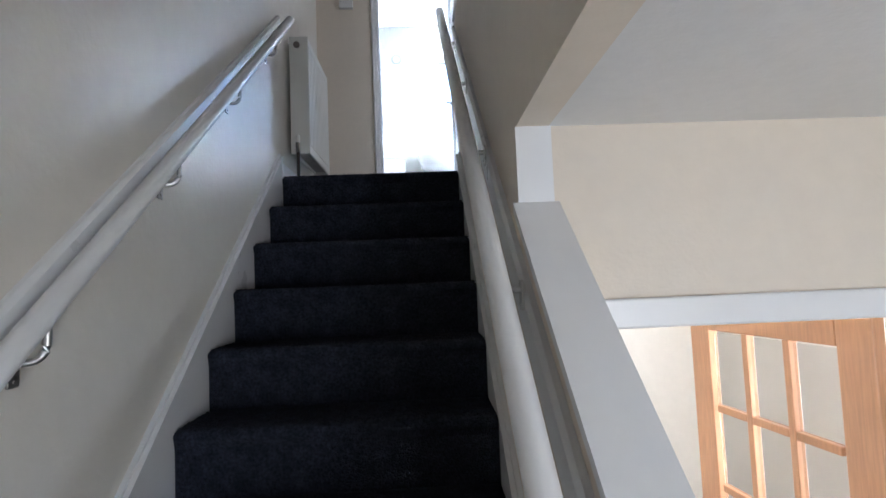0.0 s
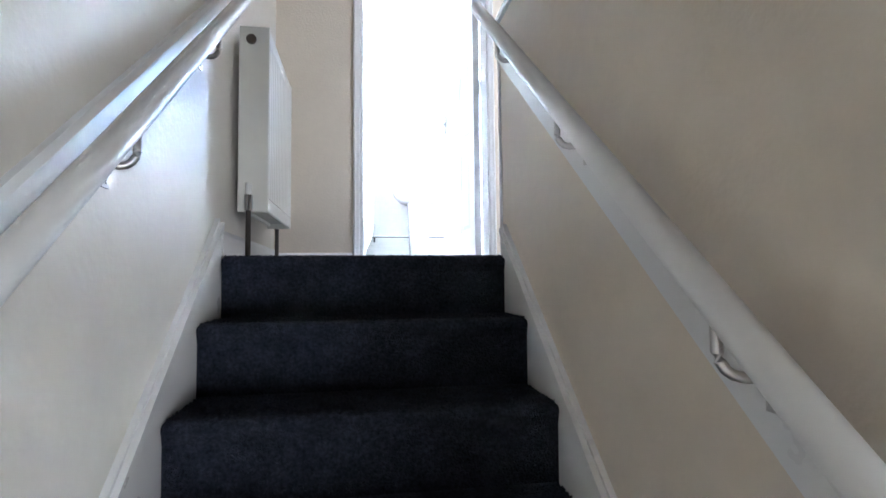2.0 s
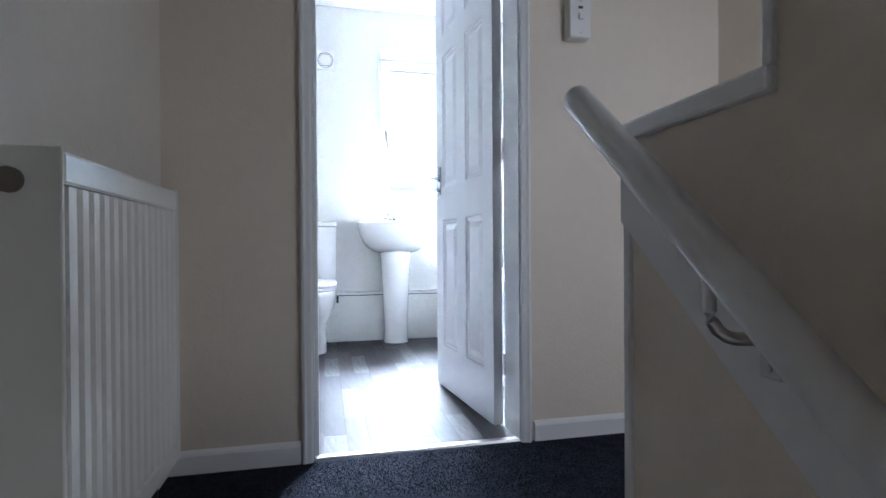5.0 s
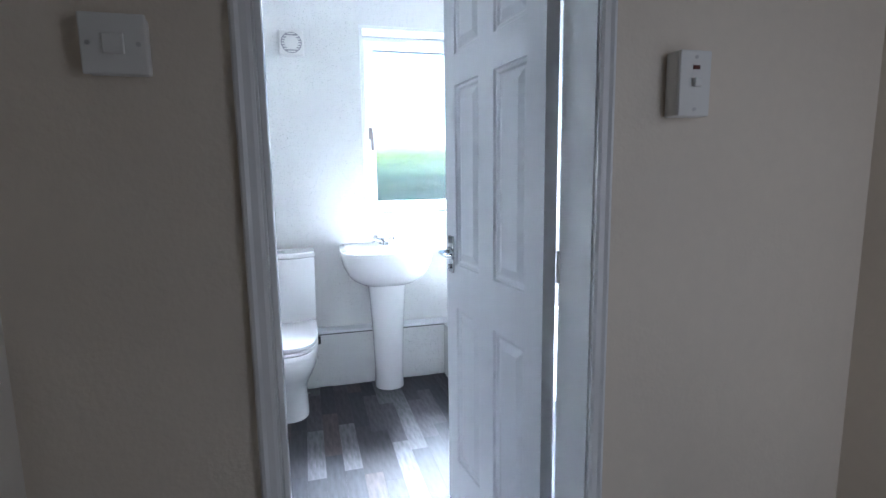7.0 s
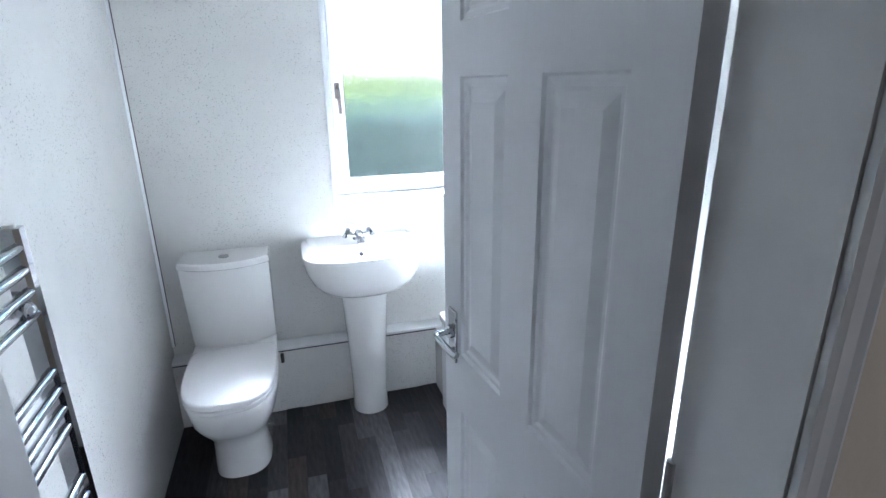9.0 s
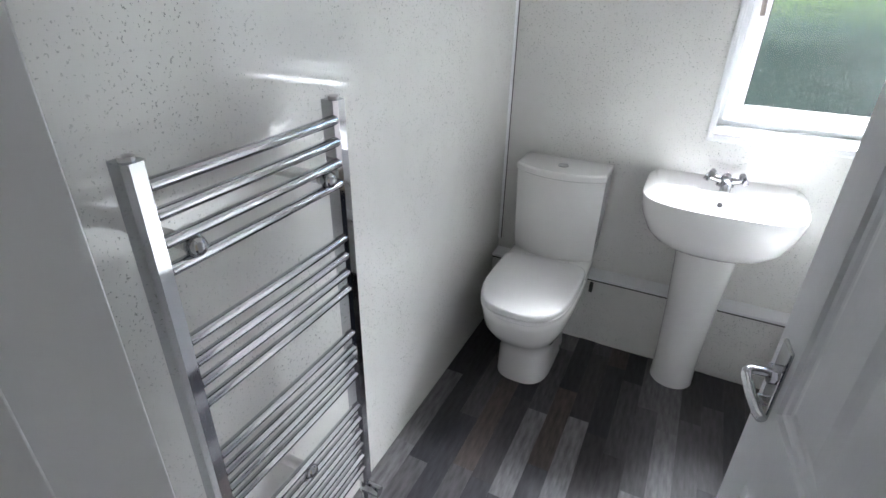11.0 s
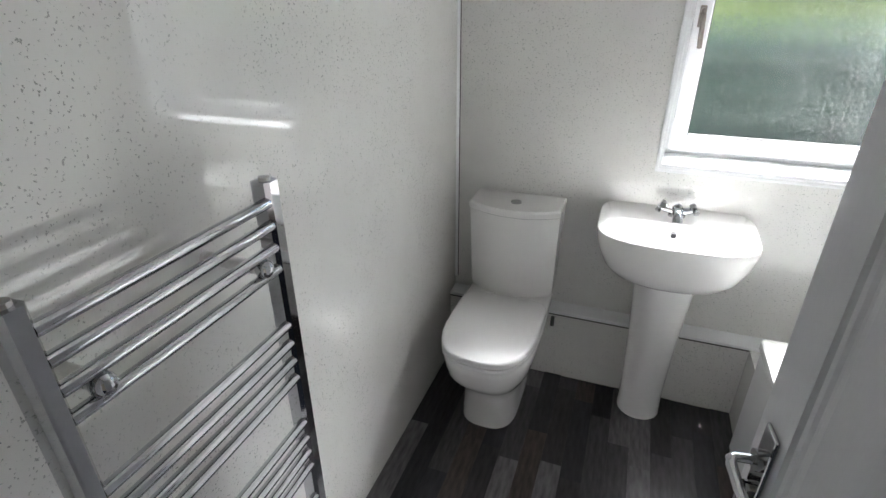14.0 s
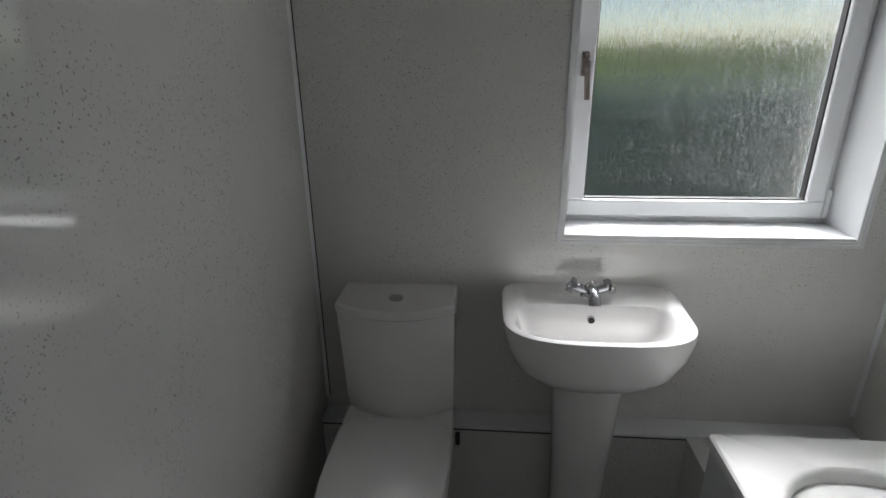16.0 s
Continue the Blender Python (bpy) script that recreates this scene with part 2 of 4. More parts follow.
def loft(rings, cap0=True, cap1=True):
    bm = bmesh.new()
    vr = [[bm.verts.new(p) for p in r] for r in rings]
    n = len(vr[0])
    for r0, r1 in zip(vr, vr[1:]):
        for k in range(n):
            bm.faces.new((r0[k], r0[(k + 1) % n], r1[(k + 1) % n], r1[k]))
    if cap0:
        bm.faces.new(list(reversed(vr[0])))
    if cap1:
        bm.faces.new(vr[-1])
    bmesh.ops.recalc_face_normals(bm, faces=bm.faces[:])
    return bm


def prism(profile, axis, a, b):
    """Extrudes a closed 2D profile along x, y or z from a to b."""
    put = {"x": lambda u, v, w: (w, u, v), "y": lambda u, v, w: (u, w, v), "z": lambda u, v, w: (u, v, w)}[axis]
    return loft([[put(u, v, a) for u, v in profile], [put(u, v, b) for u, v in profile]])


def dshape(cx, y0, y1, hw, n=28, power=2.6, flat=0.35):
    """A plan outline, squared at the back (y1) and rounded at the front (y0), counted round."""
    pts = []
    yc = y1 - (y1 - y0) * flat
    for k in range(n):
        t = 2 * math.pi * k / n
        c, s = math.cos(t), math.sin(t)
        x = math.copysign(abs(c) ** (2 / power), c) * hw
        if s < 0:
            y = yc - abs(s) ** (2 / power) * (yc - y0)
        else:
            y = yc + abs(s) ** (2 / 7.0) * (y1 - yc)
            x = math.copysign(abs(c) ** (2 / 7.0), c) * hw
        pts.append((cx + x, y))
    return pts


def structure(name, bm, mat, label, category="wall", smooth=False):
    return tagged(mesh_object(name, bm, mat, smooth), label, category, kind="structure")


# ---- the plan, in metres ----
LW, RW = -0.420, 0.485          # stair walls
FLOOR2, DROP, GOING, NOSE = -2.576, 0.184, 0.221, -1.030
HALLR = 1.457                   # end wall of the landing
BL, BR, BY0, BY1 = -0.352, 1.415, 0.140, 2.074   # bathroom faces
OX0, OX1, OZ = 0.005, 0.672, 1.96             # door opening
WX0, WX1, WZ0, WZ1 = 0.429, 1.285, 0.981, 2.063  # window opening
CEIL = 2.34
PITCH = DROP / GOING
LOWC = -0.235                   # ceiling of the ground floor hall
WALLEND = -2.485


def add_wall_with_hole(bm, x0, x1, y0, y1, z0, z1, hx0, hx1, hz0, hz1):
    add_box(bm, x0, hx0, y0, y1, z0, z1)
    add_box(bm, hx1, x1, y0, y1, z0, z1)
    if hz1 < z1:
        add_box(bm, hx0, hx1, y0, y1, hz1, z1)
    if hz0 > z0:
        add_box(bm, hx0, hx1, y0, y1, z0, hz0)
    return bm


# door wall: hall leaf in cream, bathroom leaf in panels
structure("wall_landing", add_wall_with_hole(bmesh.new(), LW - 0.1, HALLR + 0.1, 0.0, 0.06, -0.25, CEIL, OX0 - 0.03, OX1 + 0.03, -0.25, OZ + 0.03),
          CREAM, "cream painted landing wall round the bathroom doorway")
structure("wall_bathroom_door_side", add_wall_with_hole(bmesh.new(), BL - 0.1, BR + 0.1, 0.06, BY0, -0.2, CEIL, OX0 - 0.03, OX1 + 0.03, -0.2, OZ + 0.03),
          PANEL, "off-white gloss panelled bathroom wall beside the door")
structure("wall_bathroom_towel_side", box(BL - 0.1, BL, BY0, BY1, -0.2, CEIL), PANEL, "off-white speckled gloss wall panels behind the towel rail")
structure("wall_bathroom_bath_side", box(BR, BR + 0.1, BY0, BY1, -0.2, CEIL), PANEL, "off-white speckled gloss wall panels beside the bath")
structure("wall_bathroom_window_side", add_wall_with_hole(bmesh.new(), BL - 0.1, BR + 0.1, BY1, BY1 + 0.02, -0.2, CEIL, WX0, WX1, WZ0, WZ1),
          PANEL, "off-white gloss wall panels round the bathroom window")
structure("wall_outer", add_wall_with_hole(bmesh.new(), LW - 0.3, HALLR + 0.3, BY1 + 0.02, BY1 + 0.33, -2.8, CEIL + 0.2, WX0, WX1, WZ0, WZ1),
          RENDER_OUT, "rendered outer wall of the house")
structure("ceiling_bathroom", box(BL - 0.1, BR + 0.1, BY0, BY1, CEIL, CEIL + 0.08), CEILING, "plain white bathroom ceiling", "ceiling")
structure("ceiling_landing", box(LW - 0.1, HALLR + 0.1, -5.7, 0.0, CEIL, CEIL + 0.08), CEILING, "plain white ceiling over landing and stairs", "ceiling")
structure("wall_stairs_left", box(LW - 0.1, LW, -5.7, 0.0, FLOOR2, CEIL), CREAM_SILK, "cream painted stair wall with soft sheen")
# right-hand stair wall: full height, with a stepped notch at the landing end
rw = bmesh.new()
add_box(rw, RW, RW + 0.070, WALLEND, -1.195, FLOOR2, CEIL)
add_box(rw, RW, RW + 0.070, -1.195, -0.945, FLOOR2, 0.812)
structure("wall_stairs_right", rw, CREAM, "cream painted stair wall, stepped down at the landing")
wall_above = structure("wall_above_hall", box(RW, RW + 0.070, -5.7, WALLEND, LOWC, CEIL), CREAM, "cream painted wall above the ground floor hall")
structure("trim_wall_end", box(RW - 0.006, RW + 0.076, -0.945, -0.927, 0.0, 0.812, bevel=0.004), GLOSS, "white painted upright trim on the wall end", "trim")
structure("trim_wall_step", box(RW - 0.012, RW + 0.082, -1.195, -0.922, 0.8125, 0.84, bevel=0.005), GLOSS, "white painted cap board on the stepped wall", "trim")
structure("trim_wall_step_upright", box(RW - 0.006, RW + 0.076, -1.195, -1.18, 0.8405, CEIL, bevel=0.004), GLOSS, "white painted upright trim above the step", "trim")
latch = tagged(empty("gate_latch", RW + 0.02, -0.927, 0.70), "small metal gate latch screwed to the wall end", "latch")
part("latch_plate", box(-0.012, 0.012, 0.0003, 0.003, -0.035, 0.035, bevel=0.001), STEEL, latch)
part("upper_hook", tube([(0, 0.003, 0.022), (0, 0.020, 0.022), (0, 0.022, 0.032)], 0.005, 10), STEEL, latch)
part("lower_hook", tube([(0, 0.003, -0.020), (0, 0.018, -0.020), (0, 0.020, -0.010)], 0.005, 10), STEEL, latch)
# landing floor, closed behind and at its end
structure("floor_landing", add_box(box(LW, HALLR, NOSE + GOING + 0.021, -0.002, -0.2, 0.0), RW - 0.030, RW + 0.0698, -0.944, NOSE + GOING + 0.0209, -0.2, 0.0015), CARPET, "charcoal carpeted landing floor", "floor")
# unseen floor and wall, added to block sky light behind the landing
structure("floor_bedroom", box(RW + 0.070, HALLR, -3.4, NOSE + GOING + 0.021, -0.2, -0.002), CARPET, "charcoal carpeted floor out of view, added to keep sky light out", "floor")
structure("wall_bedroom_back", box(RW + 0.070, HALLR, -3.5, -3.4, -0.2, CEIL), CREAM, "cream painted wall out of view, added to keep sky light out")
structure("wall_landing_end", box(HALLR, HALLR + 0.1, -3.5, 0.0, -0.2, CEIL), CREAM, "cream painted end wall of the landing")
# unseen back wall, its opening added for the landing fill lamp
structure("wall_landing_back", add_wall_with_hole(bmesh.new(), RW + 0.070, HALLR, -1.30, -1.2, -0.2, CEIL, 0.76, 1.42, -0.2, 1.96), CREAM, "cream painted landing back wall out of view, with an opening added for the fill lamp")
structure("floor_bathroom", box(BL, BR, 0.03, BY1, -0.2, -0.004), BLACK, "dark screed under the bathroom planks", "floor")

# skirting boards
SKIRT = [(0, 0), (0.014, 0), (0.014, 0.052), (0.010, 0.060), (0.004, 0.066), (0, 0.066)]


def skirting_y(x, side, y0, y1, z=0.0, h=1.0):
    return prism([(x + side * u, z + v * h) for u, v in SKIRT], "y", y0, y1)


def skirting_x(y, side, x0, x1, z=0.0):
    return prism([(y + side * u, z + v) for u, v in SKIRT], "x", x0, x1)


structure("baseboard_left", skirting_y(LW, 1, NOSE + 0.05, 0, h=1.25), GLOSS, "white gloss skirting along the landing", "baseboard")
structure("baseboard_door_left", skirting_x(0.0, -1, LW + 0.014, OX0 - 0.042), GLOSS, "white gloss skirting beside the doorway", "baseboard")
structure("baseboard_door_right", skirting_x(0.0, -1, OX1 + 0.05, HALLR), GLOSS, "white gloss skirting beside the doorway", "baseboard")

# ---- stairs ----
stairs = tagged(empty("staircase", 0, NOSE, 0), "straight carpeted staircase in dark charcoal", "staircase", kind="structure")
step_mesh = None
for k in range(14):
    # tread with rounded carpet nosing
    if step_mesh is None:
        r = 0.020
        prof = [(GOING + 0.02, -DROP - 0.03), (GOING + 0.02, 0.0)]
        prof += [(r - r * math.sin(a), -r + r * math.cos(a)) for a in [i * math.pi / 10 for i in range(0, 8)]]
        prof += [(0.016, -0.052), (0.019, -DROP - 0.03)]
        bm = prism(prof, "x", LW + 0.018, RW - 0.018)
        step_mesh = bpy.data.meshes.new("step")
        bmesh.ops.bevel(bm, geom=[e for e in bm.edges if len({round(v.co.x, 4) for v in e.verts}) == 1 and min(v.co.z for v in e.verts) > -0.06], offset=0.007, segments=2, affect="EDGES")
        bm.to_mesh(step_mesh)
        bm.free()
        step_mesh.materials.append(CARPET)
    s = new("step", step_mesh)
    s.parent = stairs
    s.matrix_local = pose(0, -k * GOING, -k * DROP)


def tuft_mesh(name, patches, density, height):
    """Short leaning carpet tufts, scattered over flat patches (corner, side, side)."""
    rng = random.Random(23)
    verts, faces = [], []
    for corner, su, sv in patches:
        corner, su, sv = Vector(corner), Vector(su), Vector(sv)
        up = su.cross(sv).normalized()
        for _ in range(int(density * su.length * sv.length)):
            p = corner + su * rng.random() + sv * rng.random()
            t = rng.uniform(0, 2 * math.pi)
            d = math.cos(t) * su.normalized() + math.sin(t) * sv.normalized()
            lean = Vector((rng.gauss(0, 1), rng.gauss(0, 1), rng.gauss(0, 1))) * height * 0.35
            i = len(verts)
            verts += [tuple(p - d * 0.0026 - up * 0.002), tuple(p + d * 0.0026 - up * 0.002), tuple(p + up * height * rng.uniform(0.5, 1.1) + lean)]
            faces.append((i, i + 1, i + 2))
    me = bpy.data.meshes.new(name)
    me.from_pydata(verts, [], faces)
    me.materials.append(CARPET)
    return me


pile = new("carpet_pile", tuft_mesh("carpet_pile", [((LW + 0.015, NOSE + GOING, 0.0), (RW - LW - 0.015, 0, 0), (0, -NOSE - GOING - 0.018, 0)),
                                                    ((RW + 0.005, -0.92, 0.0), (HALLR - RW - 0.006, 0, 0), (0, 0.90, 0))], 60000, 0.0026))
pile.parent = bpy.data.objects["floor_landing"]
tagged(pile, "short dark carpet pile", kind="stuff")
step_pile = tuft_mesh("step_pile", [((LW + 0.02, 0.012, 0.0), (RW - LW - 0.04, 0, 0), (0, GOING - 0.012, 0)), ((LW + 0.02, 0.016, -DROP), (RW - LW - 0.04, 0, 0), (0, 0, DROP - 0.02))], 45000, 0.003)
for s in [o for o in stairs.children if o.name.startswith("step")]:
    q = new("carpet_pile", step_pile)
    q.parent = s
    tagged(q, "short dark carpet pile", kind="stuff")


def stringer(name, x, side, y0, y1, up, label):
    """A sloping wall string with a moulded upper edge."""
    def slab(t0, t1, lo, hi):
        bm = bmesh.new()
        xa, xb = sorted((x + side * t0, x + side * t1))
        add = [(y1, lo), (y1, hi), (y0, hi), (y0, lo)]
        rings = [[(xx, y, PITCH * (y - NOSE) + o) for y, o in add] for xx in (xa, xb)]
        vr = [[bm.verts.new(p) for p in rr] for rr in rings]
        for k in range(4):
            bm.faces.new((vr[0][k], vr[0][(k + 1) % 4], vr[1][(k + 1) % 4], vr[1][k]))
        bm.faces.new(vr[0])
        bm.faces.new(vr[1][::-1])
        bmesh.ops.recalc_face_normals(bm, faces=bm.faces[:])
        return bm
    board = structure(name, slab(0.0, 0.018, -0.36, up - 0.03), GLOSS, label, "trim")
    part("bead", slab(0.0, 0.026, up - 0.03, up - 0.012), GLOSS, board)
    part("top_edge", slab(0.0, 0.013, up - 0.012, up), GLOSS, board)
    return board


stringer("stringer_left", LW, 1, -4.2, -1.02, 0.104, "white gloss stair string with moulded edge")
stringer("stringer_right", RW, -1, -4.2, -0.985, 0.068, "white gloss stair string with moulded edge")

# low wall beside the lower flight with its sloping cap
cap_z = -0.396


def slope_prism(x0, x1, y0, y1, lo, hi, ztop):
    return loft([[(x, y1, ztop + lo), (x, y1, ztop + hi), (x, y0, ztop + hi + PITCH * (y0 - y1)), (x, y0, ztop + lo + PITCH * (y0 - y1))] for x in (x0, x1)])


structure("wall_stairs_low", slope_prism(RW, RW + 0.070, -4.2, WALLEND - 0.003, -2.2 + 0.0, -0.022, cap_z), CREAM, "low cream painted wall beside the lower stairs")
structure("trim_low_wall_cap", slope_prism(RW - 0.014, RW + 0.084, -4.2, WALLEND - 0.003, -0.022, 0.0, cap_z), GLOSS, "white painted sloping cap board on the low wall", "trim")
structure("trim_low_wall_end", box(RW - 0.002, RW + 0.074, WALLEND - 0.004, WALLEND - 0.001, cap_z, LOWC), GLOSS, "white painted end of the stair wall", "trim")

# ground floor hall and the room past the glazed door
structure("floor_hall", box(LW - 0.1, 2.6, -5.7, 0.6, FLOOR2 - 0.1, FLOOR2), CARPET, "dark carpeted ground floor", "floor")
structure("ceiling_hall", box(RW + 0.070, 2.6, -5.7, WALLEND + 0.06, LOWC, LOWC + 0.05), CEILING, "white ceiling of the ground floor hall", "ceiling")
HDX0, HDX1, HDZ = 0.64, 1.36, -0.666
structure("wall_hall_door", add_wall_with_hole(bmesh.new(), RW + 0.070, 2.6, WALLEND, WALLEND + 0.1, FLOOR2, LOWC, HDX0, HDX1, FLOOR2, HDZ), CREAM,
          "cream painted hall wall above the doorway")
structure("wall_hall_side", box(2.5, 2.6, -5.7, WALLEND, FLOOR2, LOWC), CREAM, "cream painted side wall of the hall")
structure("wall_room_left", box(RW + 0.070, RW + 0.10, WALLEND + 0.1, 0.5, FLOOR2, LOWC), CREAM_SILK, "pale painted living room wall")
structure("wall_room_right", box(2.5, 2.6, WALLEND + 0.1, 0.5, FLOOR2, LOWC), CREAM_SILK, "pale painted living room wall")
structure("wall_room_far", box(RW + 0.070, 2.6, 0.5, 0.6, FLOOR2, LOWC), CREAM_SILK, "pale painted living room end wall")
structure("ceiling_room", box(RW + 0.070, 2.6, WALLEND + 0.1, 0.5, LOWC - 0.04, LOWC), CEILING, "white living room ceiling", "ceiling")
structure("wall_front", add_wall_with_hole(bmesh.new(), LW - 0.1, 2.6, -5.7, -5.6, FLOOR2, CEIL, 0.84, 2.16, FLOOR2, -0.5), CREAM, "cream painted front wall out of view, with an added door opening")
hf = bmesh.new()
add_box(hf, HDX0 - 0.06, HDX1 + 0.06, WALLEND - 0.016, WALLEND - 0.001, HDZ, HDZ + 0.062, bevel=0.005)
add_box(hf, HDX0 - 0.06, HDX0, WALLEND - 0.016, WALLEND - 0.001, FLOOR2, HDZ - 0.001, bevel=0.005)
add_box(hf, HDX1, HDX1 + 0.06, WALLEND - 0.016, WALLEND - 0.001, FLOOR2, HDZ - 0.001, bevel=0.005)
structure("trim_hall_doorway", hf, GLOSS, "white painted door frame in the hall", "trim")


def glazed_door(hx, hy, angle):
    W, T, z0, z1 = 0.70, 0.036, FLOOR2 + 0.01, HDZ - 0.005
    d = tagged(empty("glazed_door", hx, hy, 0, 180 - angle), "varnished orange pine glazed door, standing open", "door")
    part("hinge_stile", box(0, 0.10, 0, T, z0, z1, bevel=0.003), PINE, d)
    part("lock_stile", box(W - 0.10, W, 0, T, z0, z1, bevel=0.003), PINE, d)
    part("top_rail", box(0.101, W - 0.101, 0, T, z1 - 0.085, z1, bevel=0.003), PINE, d)
    part("bottom_rail", box(0.101, W - 0.101, 0, T, z0, z0 + 0.22, bevel=0.003), PINE, d)
    x0, x1, a, b = 0.101, W - 0.101, z0 + 0.22, z1 - 0.085
    cols, rows = 3, 6
    for i in range(1, cols):
        x = x0 + (x1 - x0) * i / cols
        part("glazing_bar", box(x - 0.012, x + 0.012, 0.003, T - 0.003, a, b, bevel=0.003), PINE, d)
    for j in range(1, rows):
        z = a + (b - a) * j / rows
        for i in range(cols):
            xa, xb = x0 + (x1 - x0) * i / cols + 0.0125, x0 + (x1 - x0) * (i + 1) / cols - 0.0125
            part("glazing_bar", box(xa, xb, 0.004, T - 0.004, z - 0.012, z + 0.012, bevel=0.003), PINE, d)
    for i in range(cols):
        for j in range(rows):
            xa, xb = x0 + (x1 - x0) * i / cols, x0 + (x1 - x0) * (i + 1) / cols
            za, zb = a + (b - a) * j / rows, a + (b - a) * (j + 1) / rows
            g = part("pane", box(xa + 0.008, xb - 0.008, T / 2 - 0.002, T / 2 + 0.002, za + 0.008, zb - 0.008), CLEAR, d)
            g.visible_shadow = False
    part("hinge", box(-0.012, 0.004, -0.008, 0.01, z1 - 0.28, z1 - 0.19, bevel=0.002), STEEL, d)
    return d


glazed_door(HDX1 - 0.004, WALLEND + 0.12, 84)

# unseen glazed door in the front wall, added behind the hall fill lamp
ed = tagged(empty("added_entrance_door", 1.5, -5.65, FLOOR2), "wide white glazed door out of view, added behind the hall fill lamp", "door")
part("door_frame", add_wall_with_hole(bmesh.new(), -0.66, 0.66, -0.03, 0.03, 0.0, 2.076, -0.57, 0.57, 0.25, 1.97), UPVC, ed)
g = part("pane", box(-0.57, 0.57, -0.006, 0.006, 0.25, 1.97), CLEAR, ed)
g.visible_shadow = False


# ---- handrails ----
def handrail(x, wall, z_end, y_end, board_lo, board_hi, bracket_ys):
    h = tagged(empty("handrail", x, y_end, z_end), "white gloss painted round handrail on metal brackets", "handrail", group="stair handrails")
    L = 3.1
    side = 1 if wall > x else -1
    wx = wall - x
    pts = [(0, 0.005, 0.0035), (0, 0, 0), (0, -L, -L * PITCH)]
    part("rail", tube(pts, 0.0215, 20), GLOSS, h, smooth=True)
    # backing board against the wall
    bm = bmesh.new()
    prof = [(0.0, board_lo), (0.0, board_hi), (0.012, board_hi), (0.02, board_hi - 0.012), (0.02, board_lo + 0.006), (0.015, board_lo)]
    rings = [[(wx - side * u, y, PITCH * y + v) for u, v in prof] for y in (-0.02, -L)]
    part("backing_board", loft(rings), GLOSS, h, "white painted backing board")
    for by in bracket_ys:
        y = by - y_end
        z = PITCH * y
        bp = wx - side * 0.021
        hook = [(0, y, z - 0.02), (0, y, z - 0.060), (side * 0.002, y - 0.001, z - 0.069), (side * 0.007, y - 0.003, z - 0.078), (side * 0.014, y - 0.006, z - 0.084), (side * 0.022, y - 0.010, z - 0.086), (bp, y - 0.02, z - 0.086)]
        b = part("bracket", tube(hook, 0.0068, 10), STEEL, h, "bent metal rail bracket", smooth=True)
        plate = bmesh.new()
        add_box(plate, min(bp - side * 0.004, bp + side * 0.001), max(bp - side * 0.004, bp + side * 0.001), y - 0.033, y - 0.008, z - 0.125, z - 0.068, bevel=0.0015)
        part("fixing_plate", plate, STEEL, b)
        part("screw", tube([(bp - side * 0.004, y - 0.02, z - 0.115), (bp - side * 0.0065, y - 0.02, z - 0.115)], 0.004, 8), STEEL, b)
    return h


handrail(-0.357, LW, 0.806, -0.99, -0.055, 0.035, (-1.25, -1.72, -2.18, -2.65, -3.11))
handrail(0.409, RW, 0.872, -0.925, -0.168, -0.07, (-1.19, -1.64, -2.10, -2.56, -3.02))


